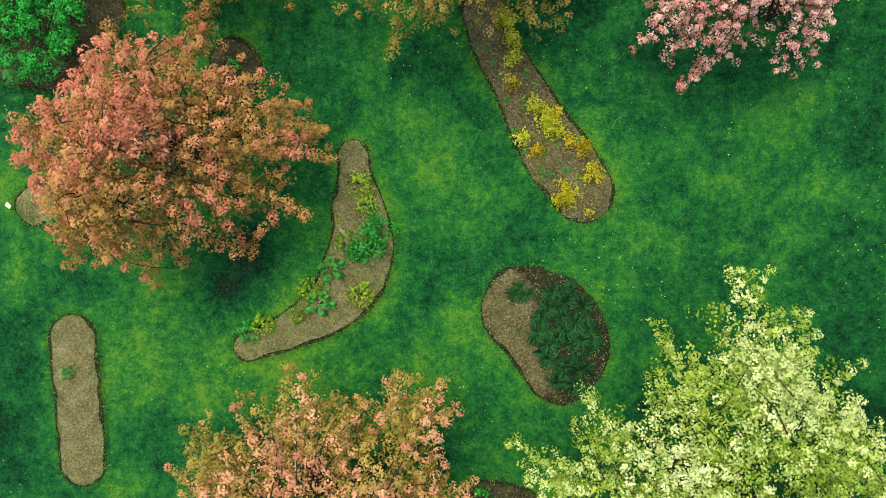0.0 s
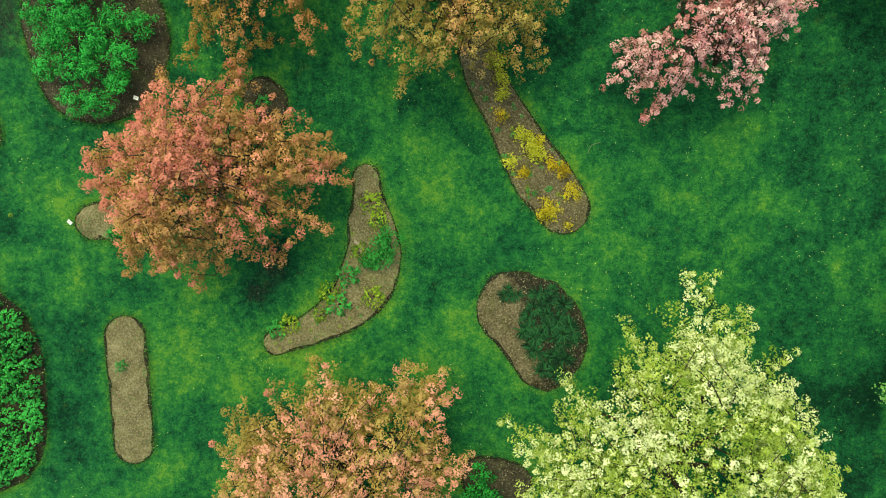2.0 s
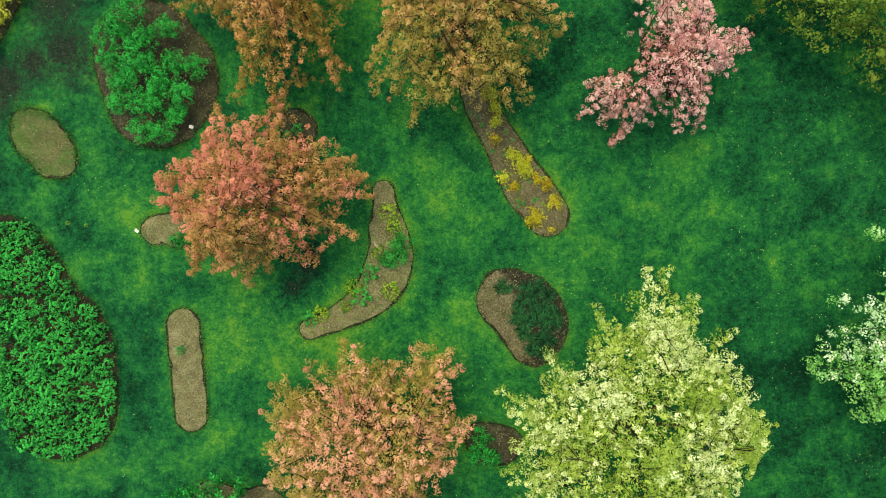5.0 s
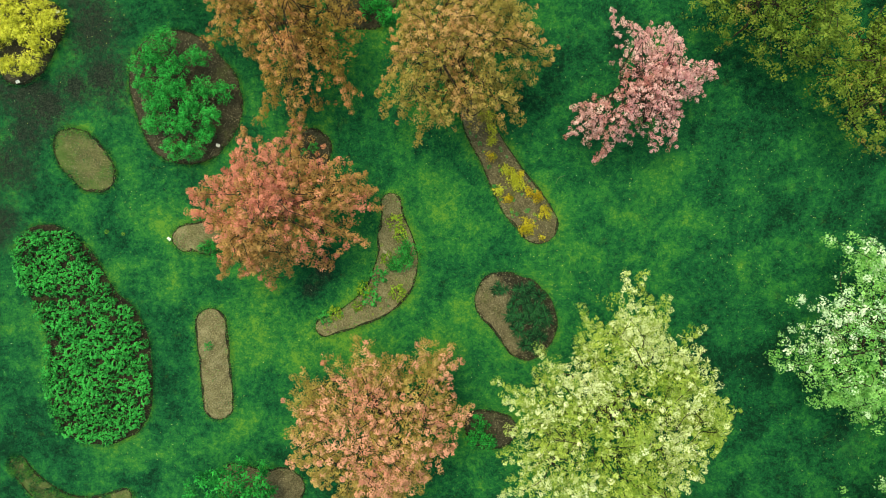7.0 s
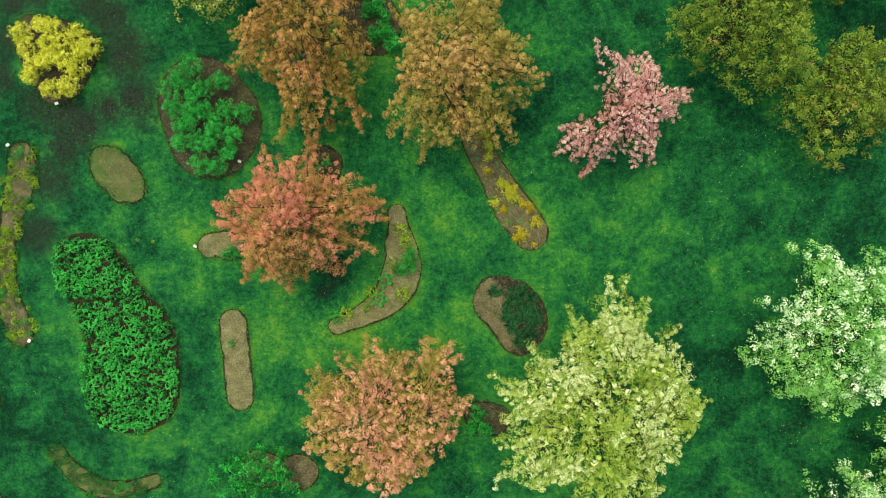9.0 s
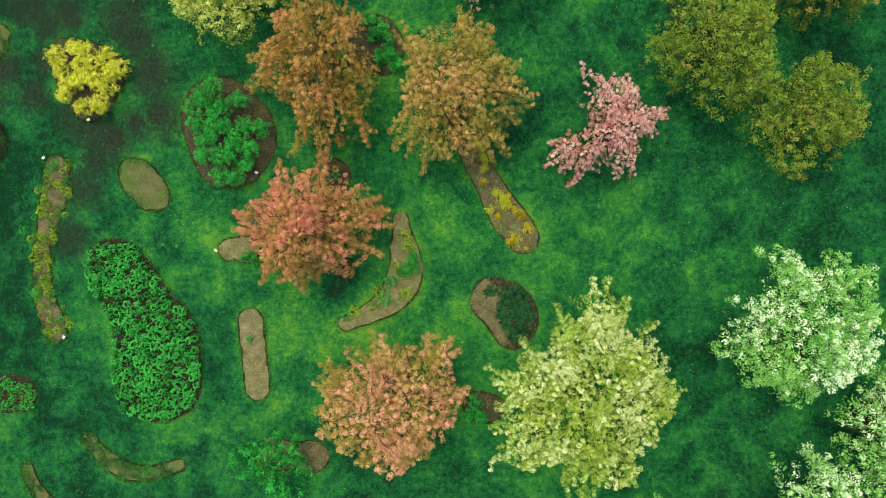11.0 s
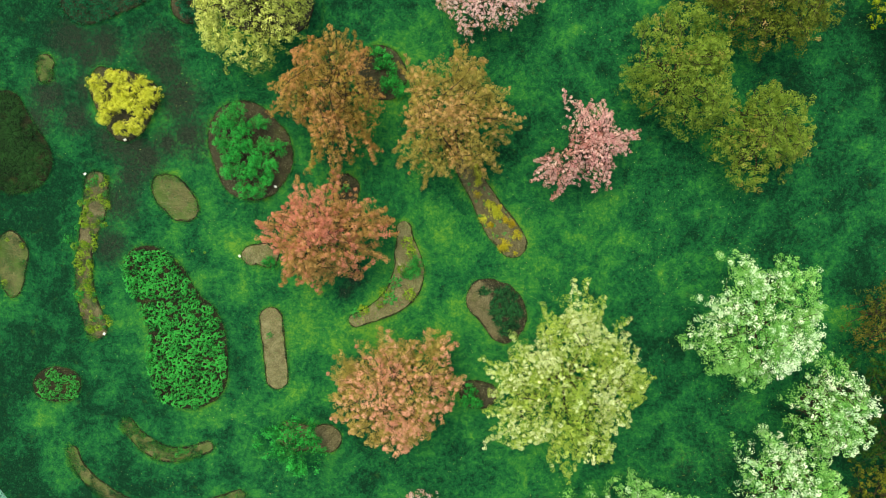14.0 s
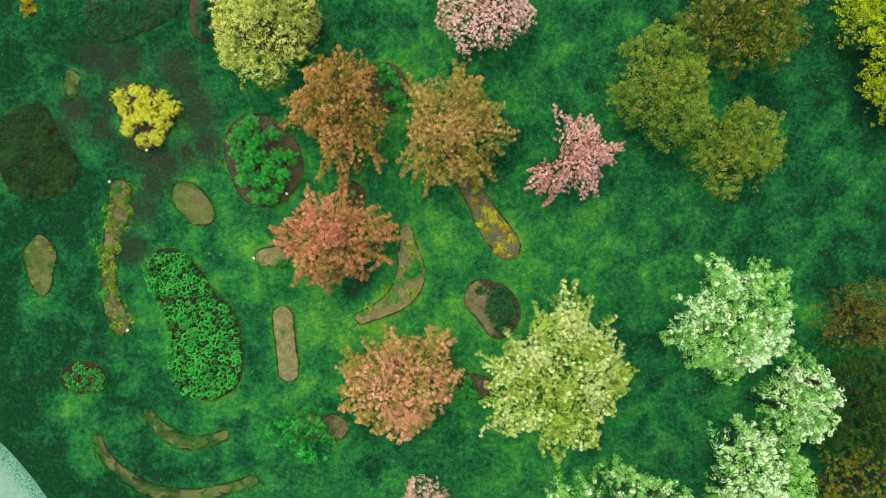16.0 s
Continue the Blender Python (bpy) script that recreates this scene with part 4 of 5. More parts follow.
    # crowded and lower clumps bear less blossom
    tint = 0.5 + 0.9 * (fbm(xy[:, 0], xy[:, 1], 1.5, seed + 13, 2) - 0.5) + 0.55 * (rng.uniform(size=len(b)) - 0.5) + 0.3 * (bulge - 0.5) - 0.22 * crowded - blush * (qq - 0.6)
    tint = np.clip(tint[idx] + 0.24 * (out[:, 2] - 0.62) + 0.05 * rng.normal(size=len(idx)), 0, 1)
    leaf_light = 0.35 * rng.uniform(size=n)[b] + 0.65 * rng.uniform(size=len(b))
    leaf_light = np.clip(0.5 + 1.0 * (leaf_light - 0.5), 0, 1)[idx]
    fill = int(under * area)
    a2, q2 = rng.uniform(0, 2 * np.pi, fill), 0.9 * np.sqrt(rng.uniform(size=fill))
    p2 = np.stack([np.cos(a2), np.sin(a2)], 1) * (q2 * round_radius(radii, a2))[:, None]
    p2 = p2[fbm(p2[:, 0], p2[:, 1], 0.55, seed, 2) > gaps]
    z2 = np.maximum(surface(p2)[0] - rng.uniform(0.45, 0.9, len(p2)), 0.3)
    k2 = np.repeat(np.arange(len(p2)), 18)
    o2 = unit(rng.normal(size=(len(k2), 3)) + (0, 0, 0.5))
    at2 = np.column_stack([p2, z2])[k2] + o2 * rng.uniform(0.1, 0.26, len(k2))[:, None]
    verts, faces = joined([(verts, faces), leaves(at2, unit(o2 + (0, 0, 0.4)), 1.3 * leaf, wide, rng)])
    # fill clumps under the dome are coloured darker, painting the crown's inner shade
    tint, leaf_light = np.r_[tint, 0.4 * rng.uniform(size=len(p2))[k2]], np.r_[leaf_light, rng.uniform(0.1, 0.6, len(p2))[k2]]
    return verts, faces, {"tint": np.repeat(tint, 4), "leaf_light": np.repeat(leaf_light, 4)}, wood


def tree(plan, label, material, top, skirt=1.6, density=6.0, per_clump=26, leaf=0.07, wide=0.85, gaps=0.30, seed=1, limbs=8, group="garden trees", tips=(), **more):
    rng = np.random.default_rng(seed)
    cx, cy, radii = plan
    ob = thing("tree", cx, cy, label, "tree", group)
    verts, faces, fields, wood = branch_cloud(radii, top, skirt, rng, density, per_clump, leaf, wide, gaps, shoots=[(px - cx, py - cy) for px, py in tips], **more)
    fork = 0.24 * top
    trunk = np.array([[0, 0, -0.05], [0.03, 0.02, 0.12], [0.02, -0.03, fork * 0.6], [0, 0, fork], [0.03, 0.05, fork + 0.35 * top]])
    r0 = 0.035 * top
    tv, tf = tube(glide(trunk, 12), np.interp(np.linspace(0, 1, 12), [0, 0.15, 1], [1.7 * r0, r0, 0.35 * r0]), 8)
    part("trunk", mesh_of("trunk", tv, tf, M_BARK, smooth=True), ob, "dark grey-brown trunk")
    paths = []
    for k in range(limbs):
        a = 2 * np.pi * (k + rng.uniform(-0.25, 0.25)) / limbs
        far = float(round_radius(radii, np.array([a]))[0]) * rng.uniform(0.68, 0.8)
        high = skirt + (top - skirt) * rng.uniform(0.05, 0.3)
        d = np.array([math.cos(a), math.sin(a), 0.0])
        bend = np.array([-d[1], d[0], 0]) * rng.uniform(-0.35, 0.35)
        line = glide([(0, 0, fork * rng.uniform(0.7, 1.0)), d * far * 0.3 + bend * 0.5 + (0, 0, fork + 0.45 * (high - fork)),
                      d * far * 0.65 + bend + (0, 0, 0.85 * high), d * far + (0, 0, high)], 10)
        paths.append(line)
        lv, lf = tube(line, np.linspace(0.55 * r0, 0.12 * r0, 10))
        part("limb", mesh_of("limb", lv, lf, M_BARK, smooth=True), ob)
    thin = []
    for row in wood:
        start = row[0] - (0, 0, 0.06)
        near = min((p[int(rng.integers(2, 9))] for p in paths), key=lambda p: np.linalg.norm(p - start))
        line = glide([near, (near + start) / 2 - (0, 0, 0.1), start, row[len(row) // 2] - (0, 0, 0.07), row[-1] - (0, 0, 0.03)], 8)
        thin.append(tube(line, np.linspace(0.026, 0.005, 8), 4))
    wv, wf = joined(thin)
    part("twigs", mesh_of("twigs", wv, wf, M_BARK), ob, kind="stuff")
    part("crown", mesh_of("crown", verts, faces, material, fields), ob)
    return ob


M_RED = leaf_material("red_blossom", (0.25, 0.145, 0.045), (0.55, 0.31, 0.12), (0.42, 0.125, 0.09), (0.76, 0.30, 0.22), 0.54, fleck=0.12)
M_SALMON = leaf_material("salmon_blossom", (0.23, 0.18, 0.04), (0.51, 0.37, 0.12), (0.50, 0.20, 0.14), (0.84, 0.43, 0.30), 0.58, fleck=0.12)
M_CREAM = leaf_material("cream_blossom", (0.17, 0.29, 0.035), (0.50, 0.62, 0.14), (0.42, 0.50, 0.16), (0.82, 0.87, 0.54), 0.48, fleck=0.12)
M_PINK = leaf_material("pink_blossom", (0.36, 0.11, 0.10), (0.74, 0.38, 0.35), (0.50, 0.15, 0.19), (0.95, 0.66, 0.63), 0.78, fleck=0.35)
M_BLUSH = leaf_material("blush_blossom", (0.45, 0.22, 0.12), (0.75, 0.45, 0.34), (0.68, 0.36, 0.38), (0.90, 0.68, 0.70), 0.7, fleck=0.2)
M_RUST = leaf_material("rust_leaf", (0.19, 0.125, 0.028), (0.46, 0.29, 0.08), (0.36, 0.15, 0.06), (0.64, 0.33, 0.15), 0.42, fleck=0.12)
M_AMBER = leaf_material("amber_leaf", (0.18, 0.145, 0.03), (0.45, 0.35, 0.10), (0.36, 0.19, 0.07), (0.62, 0.38, 0.17), 0.40, fleck=0.12)
M_PALE = leaf_material("pale_leaf", (0.22, 0.28, 0.045), (0.57, 0.62, 0.16), (0.44, 0.48, 0.11), (0.75, 0.78, 0.26), 0.5)
M_OLIVE = leaf_material("olive_leaf", (0.085, 0.155, 0.02), (0.26, 0.36, 0.06), (0.20, 0.16, 0.03), (0.38, 0.29, 0.09), 0.18, fleck=0.12)
M_OLIVE_BROWN = leaf_material("olive_brown_leaf", (0.055, 0.09, 0.010), (0.19, 0.23, 0.035), (0.24, 0.15, 0.05), (0.46, 0.31, 0.15), 0.3)
M_GOLD = leaf_material("gold_leaf", (0.24, 0.33, 0.01), (0.56, 0.66, 0.06), (0.5, 0.5, 0.2), (0.8, 0.8, 0.5), 0.1)
M_WHITE_LEAF = leaf_material("white_blossom", (0.10, 0.34, 0.06), (0.36, 0.70, 0.22), (0.50, 0.74, 0.44), (0.90, 0.95, 0.80), 0.46, fleck=0.12)
M_BRONZE = leaf_material("bronze_leaf", (0.05, 0.07, 0.012), (0.20, 0.19, 0.035))
M_DARK = leaf_material("dark_leaf", (0.012, 0.045, 0.008), (0.05, 0.12, 0.016))
M_STRAW = leaf_material("straw_leaf", (0.05, 0.075, 0.01), (0.22, 0.23, 0.03))

tree(crown_red, "broad crab apple in red-pink blossom with bronze leaves", M_RED, 4.6, 1.9, seed=11, density=9.0, arm=0.15, clump=0.12, per_clump=50, leaf=0.056, gaps=0.24, nip=0.14, blush=0.35, tips=tips_red)
tree(crown_salmon, "round crab apple in salmon-pink blossom", M_SALMON, 4.3, seed=12, density=8.6, rim=0.4, arm=0.13, clump=0.125, gaps=0.28, per_clump=50, leaf=0.056, nip=0.15, blush=0.35, tips=tips_salmon)
tree((*crown_cream[:2], [0.97 * r for r in crown_cream[2]]), "large tree in cream blossom with lime leaves", M_CREAM, 5.4, 2.2, seed=13, density=8.4, gaps=0.28, low=0.3, clump=0.105, arm=0.13, reach=(0.8, 1.5), wide=0.8, limbs=10, per_clump=42, leaf=0.054, nip=0.2, lump=1.0, tips=tips_cream)
tree(crown_pink, "sparse spreading crab apple in pink blossom", M_PINK, 3.6, seed=14, density=11.0, wide=0.95, reach=(0.5, 1.1), arm=0.12, clump=0.078, low=0.2, per_clump=36, leaf=0.045, gaps=0.4, under=3.0, nip=0.2, rim=0.3, tips=tips_pink)
tree(crown_rust, "crab apple with rust-orange young leaves", M_RUST, 4.6, 1.8, seed=15, density=7.4, gaps=0.36, low=0.34, clump=0.105, arm=0.1, reach=(0.9, 1.6), per_clump=42, leaf=0.053, under=4.5, lump=1.0, nip=0.2, tips=tips_rust)
tree(crown_amber, "crab apple with amber-olive young leaves", M_AMBER, 4.9, 2.0, seed=16, density=7.4, gaps=0.36, low=0.34, clump=0.105, arm=0.1, reach=(0.9, 1.6), per_clump=42, leaf=0.053, under=4.5, lump=1.0, nip=0.2, tips=tips_amber)
tree(crown_pale, "round tree with pale yellow-green leaves", M_PALE, 4.6, seed=17, density=9.7, gaps=0.27)
tree(crown_blush, "small tree in pale blush-pink blossom", M_BLUSH, 3.6, seed=18, density=11.0, wide=0.95, leaf=0.055, reach=(0.5, 1.1), arm=0.15, clump=0.075)
tree(crown_olive_a, "tree with dull olive-green leaves", M_OLIVE, 4.4, seed=19, density=5.6, gaps=0.42, arm=0.1, reach=(0.9, 1.6), clump=0.15, per_clump=34, under=5.0, nip=0.2)
tree(crown_olive_b, "small tree with olive-green leaves", M_OLIVE, 3.8, seed=20, density=5.6, gaps=0.42, arm=0.1, reach=(0.9, 1.6), clump=0.15, per_clump=34, under=5.0, nip=0.2)
tree(crown_olive_c, "tree with olive leaves and brownish blossom", M_OLIVE_BROWN, 4.6, seed=21, density=5.6, gaps=0.42, arm=0.1, reach=(0.9, 1.6), clump=0.15, per_clump=34, under=5.0, nip=0.2)
tree(crown_gold, "tree with bright yellow-green leaves", M_GOLD, 4.8, seed=22, density=10.0, gaps=0.1, rim=0.12, clump=0.15, leaf=0.08, per_clump=34, under=8.0, nip=0.05)
tree(crown_white_a, "tree in white blossom with fresh green leaves", M_WHITE_LEAF, 4.8, 1.9, seed=23, density=6.2, leaf=0.07, wide=0.8, clump=0.15, per_clump=38, under=4.0, gaps=0.40, tips=tips_white_a)
tree(crown_white_b, "narrow tree in white blossom with green leaves", M_WHITE_LEAF, 4.4, 1.9, seed=24, density=7.0, leaf=0.07, wide=0.8, clump=0.15, per_clump=38, under=4.0, gaps=0.3)
tree(crown_white_c, "loose tree in white blossom beside others", M_WHITE_LEAF, 4.4, 1.9, seed=25, density=6.4, leaf=0.07, wide=0.8, clump=0.15, per_clump=38, under=4.0, gaps=0.38)
tree(crown_white_d, "spreading tree in white blossom with long shoots", M_WHITE_LEAF, 4.0, 1.9, seed=26, density=3.6, leaf=0.07, wide=0.8, clump=0.15, per_clump=38, under=4.0, gaps=0.40)
tree(crown_bronze, "tree with bronze-brown young leaves", M_BRONZE, 4.0, seed=27, density=5.4, gaps=0.44, under=2.0, nip=0.2, arm=0.1)
tree(crown_dark, "dark olive tree in half shade", M_DARK, 3.6, seed=28, density=5.6, gaps=0.44, under=2.0, nip=0.2, arm=0.08, clump=0.1)
tree(crown_straw, "sparse tree with straw-coloured young leaves", M_STRAW, 3.4, seed=29, density=4.2, gaps=0.46, under=1.0, nip=0.2, arm=0.08, clump=0.09)
tree(crown_peach, "small tree in peach-pink blossom", M_BLUSH, 3.6, seed=30, density=11.0, leaf=0.055, wide=0.95, clump=0.075)



# ---- shrubs and bedding ----
def shrub(name, plan, label, category, material, top, density=45.0, per_twig=26, leaf=0.07, wide=0.6, gaps=0.22, seed=1, stems=5, group="", **more):
    rng = np.random.default_rng(seed)
    cx, cy, radii = plan
    ob = thing(name, cx, cy, label, category, group)
    more = {"twig": (0.12, 0.28), "spread_r": 0.075, "lump": 0.35, "spur": 0.1, **more}
    verts, faces, tint, tip, _, _ = crown_cloud(radii, top, 0.3 * top, rng, density, per_twig, leaf, wide, gaps, **more)
    for k in range(stems):
        end = tip[int(rng.integers(len(tip)))]
        line = glide([(0.06 * math.cos(k * 1.3), 0.06 * math.sin(k * 1.3), 0), end * (0.45, 0.45, 0.6), end], 6)
        sv, sf = tube(line, np.linspace(0.022, 0.006, 6), 5)
        part("stem", mesh_of("stem", sv, sf, M_BARK, smooth=True), ob)
    part("foliage", mesh_of("foliage", verts, faces, material, tint), ob)
    return ob


def lobed_shrub(lobes, radius, high, label, material, seed, leaf=0.06, per_lobe=900, stems=6):
    """A shrub of rounded leafy lobes on bare stems."""
    rng = np.random.default_rng(seed)
    c = np.asarray(lobes, float)
    cx, cy = c.mean(0)
    ob = thing("shrub", cx, cy, label, "shrub")
    all_at, all_n, vig = [], [], []
    for k, (x, y) in enumerate(c - (cx, cy)):
        r = radius * rng.uniform(0.8, 1.15)
        h = high * rng.uniform(0.8, 1.15)
        knots = int(per_lobe / 22)
        v = unit(rng.normal(size=(knots, 3)) + (0, 0, 0.7))
        far = rng.uniform(0.55, 1.08, knots)
        spot = v * (far * r)[:, None] * (1, 1, 0.75) + (x, y, h - 0.5 * r)
        i = np.repeat(np.arange(knots), 22)
        w = unit(rng.normal(size=(len(i), 3)) + (0, 0, 0.4))
        all_at.append(spot[i] + w * (rng.uniform(0.07, 0.12, knots)[i])[:, None])
        all_n.append(unit(0.25 * v[i] + w + (0, 0, 0.2) + 0.25 * rng.normal(size=w.shape)))
        # inner leaves darker, outer lighter: shade between the lobes painted into the leaf colour
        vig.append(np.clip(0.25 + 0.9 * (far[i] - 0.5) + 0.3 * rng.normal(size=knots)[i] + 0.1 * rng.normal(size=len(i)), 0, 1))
        if k % 2 == 0:
            line = glide([(0.1 * x, 0.1 * y, 0), (0.6 * x, 0.6 * y, 0.45 * h), (x, y, h - 0.2)], 6)
            sv, sf = tube(line, np.linspace(0.024, 0.008, 6), 5)
            part("stem", mesh_of("stem", sv, sf, M_BARK, smooth=True), ob)
    at = np.concatenate(all_at)
    at[:, 2] = np.maximum(at[:, 2], 0.1)
    lv, lf = leaves(at, np.concatenate(all_n), leaf, 0.6, rng)
    part("foliage", mesh_of("foliage", lv, lf, material, {"leaf_light": np.repeat(np.concatenate(vig), 4)}), ob)
    return ob


def strap_plant(material, seed, blades=30, long=0.42):
    """A clump of arching strap-shaped leaves; returns its mesh."""
    rng = np.random.default_rng(seed)
    pieces = []
    for k in range(blades):
        a, L, w = rng.uniform(0, 6.283), long * rng.uniform(0.6, 1.15), rng.uniform(0.009, 0.016)
        d, s = np.array([math.cos(a), math.sin(a)]), np.array([-math.sin(a), math.cos(a)])
        u = np.linspace(0, 1, 5)
        reach, rise = L * (0.15 * u + 0.75 * u**1.5), L * (0.95 * u - 0.75 * u**2.2)
        mid = np.column_stack([d[0] * reach, d[1] * reach, rise]) + (*(d * 0.03), 0.03)
        half = w * np.array([0.7, 1.0, 0.95, 0.7, 0.08])
        sv = np.column_stack([np.outer(half, s), np.zeros(5)])
        verts = np.stack([mid - sv, mid + sv], 1).reshape(-1, 3)
        i = np.arange(4)[:, None] * 2
        pieces.append((verts, i + [[0, 1, 3, 2]]))
    v, f = joined(pieces)
    return mesh_of("leaves", v, f, material, {"leaf_light": np.repeat(rng.uniform(size=blades), 10)})


def leafy_plant(material, seed, radius=0.2, high=0.32, count=110, leaf=0.085, wide=0.6):
    """A low mound of leaves; returns its mesh."""
    rng = np.random.default_rng(seed)
    th, q = rng.uniform(0, 6.283, count), np.sqrt(rng.uniform(size=count))
    lobes = 0.75 + 0.35 * np.sin(th * 3 + seed) * np.cos(th * 2 + 2 * seed)
    z = high * (1 - 0.75 * q**2) * rng.uniform(0.55, 1.0, count)
    at = np.stack([q * radius * lobes * np.cos(th), q * radius * lobes * np.sin(th), z], 1)
    out = np.stack([np.cos(th) * q, np.sin(th) * q, 0.9 + 0 * q], 1)
    normal = unit(out + 0.4 * rng.normal(size=at.shape))
    way = np.stack([np.cos(th), np.sin(th), -0.2 + 0 * th], 1)
    v, f = leaves(at, normal, leaf, wide, rng, way)
    # leaf colour grows darker towards the mound's rim
    return mesh_of("leaves", v, f, material, {"leaf_light": np.repeat(np.clip(1 - q * 0.5 + 0.3 * rng.normal(size=count), 0, 1), 4)})


def plant(name, x, y, me, label, category, group, scale=1.0, turn=0.0, stalk=0.12, z=0.05):
    """A bedding plant: its leaves over a short stalk."""
    ob = thing(name, x, y, label, category, group)
    ob.matrix_basis = Matrix.LocRotScale((x, y, z), Euler((0, 0, turn)), (scale,) * 3)
    part("leaves", me, ob)
    part("stalk", STALK, ob)
    return ob


sv, sf = tube([(0, 0, -0.06), (0.005, 0, 0.05), (0, 0.004, 0.14)], [0.018, 0.014, 0.008], 6)
STALK = mesh_of("stalk", sv, sf, M_BARK, smooth=True)

M_EMERALD = leaf_material("emerald_leaf", (0.005, 0.10, 0.020), (0.048, 0.48, 0.088))
M_YELLOW_LEAF = leaf_material("yellow_leaf", (0.30, 0.26, 0.015), (0.64, 0.56, 0.06))
M_GOLD_SHRUB = leaf_material("pale_gold_leaf", (0.32, 0.34, 0.022), (0.82, 0.81, 0.13))
M_YELLOW_LIME = leaf_material("lime_yellow_leaf", (0.24, 0.26, 0.015), (0.64, 0.66, 0.09), fleck=0.3)
M_YELLOW_DULL = leaf_material("mustard_leaf", (0.22, 0.15, 0.01), (0.62, 0.50, 0.04))
M_LIME = leaf_material("lime_leaf", (0.05, 0.16, 0.01), (0.30, 0.44, 0.05), apart=0.4)
M_MID = leaf_material("mid_green_leaf", (0.012, 0.13, 0.025), (0.06, 0.40, 0.08), apart=0.4)
M_PEONY = leaf_material("peony_leaf", (0.004, 0.055, 0.014), (0.055, 0.44, 0.085), apart=0.6)
M_STRAP = leaf_material("strap_leaf", (0.002, 0.018, 0.008), (0.020, 0.12, 0.038), apart=0.45)
M_STRAP_DULL = leaf_material("dull_strap_leaf", (0.002, 0.012, 0.004), (0.020, 0.078, 0.018), apart=0.5)
M_COVER = leaf_material("ground_cover_leaf", (0.004, 0.06, 0.028), (0.016, 0.17, 0.075))

lobed_shrub(lobes_green + lobes_green_more, 0.45, 0.95, "dense bright green shrub with rounded lobes", M_EMERALD, 41, per_lobe=1300)
lobed_shrub(lobes_gold + [(-17.5, 6.35), (-17.95, 6.2), (-17.2, 6.9)], 0.44, 0.85, "bright yellow-leaved shrub with loose lobes", M_GOLD_SHRUB, 42, per_lobe=1300)
shrub("sapling", (*shrub_sapling[:2], [1.08 * r for r in shrub_sapling[2]]), "loose green sapling with thin branches", "sapling", M_EMERALD, 1.9, seed=43, gaps=0.43, density=44, leaf=0.10, twig=(0.25, 0.5))
shrub("ground_cover", (*bed_cover[:2], [1.07 * r for r in bed_cover[2]]), "flat dark green ground cover plants", "ground cover", M_COVER, 0.30, seed=44, gaps=0.1, density=75, per_twig=16, lump=0.1)
for k, (x, y) in enumerate(dots_corner):
    shrub("shrub", (x, y, [0.5, 0.42, 0.55, 0.45, 0.5, 0.4]), "dark evergreen shrub in a small bed", "shrub", M_COVER, 0.8, seed=50 + k, gaps=0.2)
for k, (x, y) in enumerate(dots_rust):
    shrub("shrub", (x, y, [0.5, 0.35, 0.55, 0.4, 0.45, 0.35]), "fresh green shrub in shade under trees", "shrub", M_EMERALD, 0.8, seed=60 + k, gaps=0.3)
for k, (x, y) in enumerate(dots_between):
    shrub("shrub", (x, y, [0.42, 0.35, 0.5, 0.4, 0.42, 0.35]), "green shrub on dark soil between trees", "shrub", M_EMERALD, 0.7, seed=70 + k, gaps=0.25)
for k, (x, y) in enumerate(dots_marker):
    shrub("shrub", (x, y, [0.28, 0.22, 0.3, 0.25, 0.28, 0.22]), "small green shrub at the foot of a tree", "shrub", M_EMERALD, 0.5, seed=75 + k, gaps=0.25)
for k, (x, y) in enumerate(dots_kidney_green):
    r = (0.62, 0.5, 0.36)[k]
    shrub("shrub", (x, y, [r, 0.7 * r, 1.1 * r, 0.8 * r, r, 0.75 * r]), "low green shrub on bare soil", "shrub", M_MID, 0.6, seed=80 + k, gaps=0.33, density=50)
for k, (x, y) in enumerate(dots_yellow):
    r = (0.32, 0.26, 0.22, 0.2, 0.36, 0.22, 0.3, 0.22, 0.2, 0.22, 0.36, 0.28, 0.12, 0.24, 0.2)[k]
    r *= 1.1
    dull = k in (8, 9, 13, 3)
    shrub("shrub", (x, y, [r, 0.7 * r, 1.15 * r, 0.75 * r, r, 0.85 * r, 1.1 * r]), "low mustard-yellow shrub on soil" if dull else "low bright yellow-leaved shrub on soil",
          "shrub", M_YELLOW_DULL if dull else M_YELLOW_LEAF if k > 9 else M_YELLOW_LIME, 0.42, seed=90 + k, gaps=0.36, density=80, leaf=0.06, per_twig=22, stems=3, group="yellow shrubs in the long bed")

rng = np.random.default_rng(77)
peony_meshes = [leafy_plant(M_PEONY, 100 + k, 0.2, 0.42, 90, 0.09) for k in range(4)]
poly = polar_outline((bed_peony[0] - 0.06, bed_peony[1], [0.97 * r for r in bed_peony[2]]))
placed = []
for _ in range(4000):
    p = rng.uniform(poly.min(0), poly.max(0))
    if inside(poly, p[:1], p[1:])[0] and all(np.hypot(*(p - o)) > 0.265 for o in placed):
        placed.append(p)
for k, p in enumerate(placed):
    plant("bedding_plant", *p, peony_meshes[k % 4], "leafy green bedding plant in a full bed", "plant", "plants filling the large bed", rng.uniform(0.8, 1.25), rng.uniform(0, 6.28))

strap_meshes = [strap_plant(M_STRAP, 110 + k, 48, 0.27) for k in range(3)]
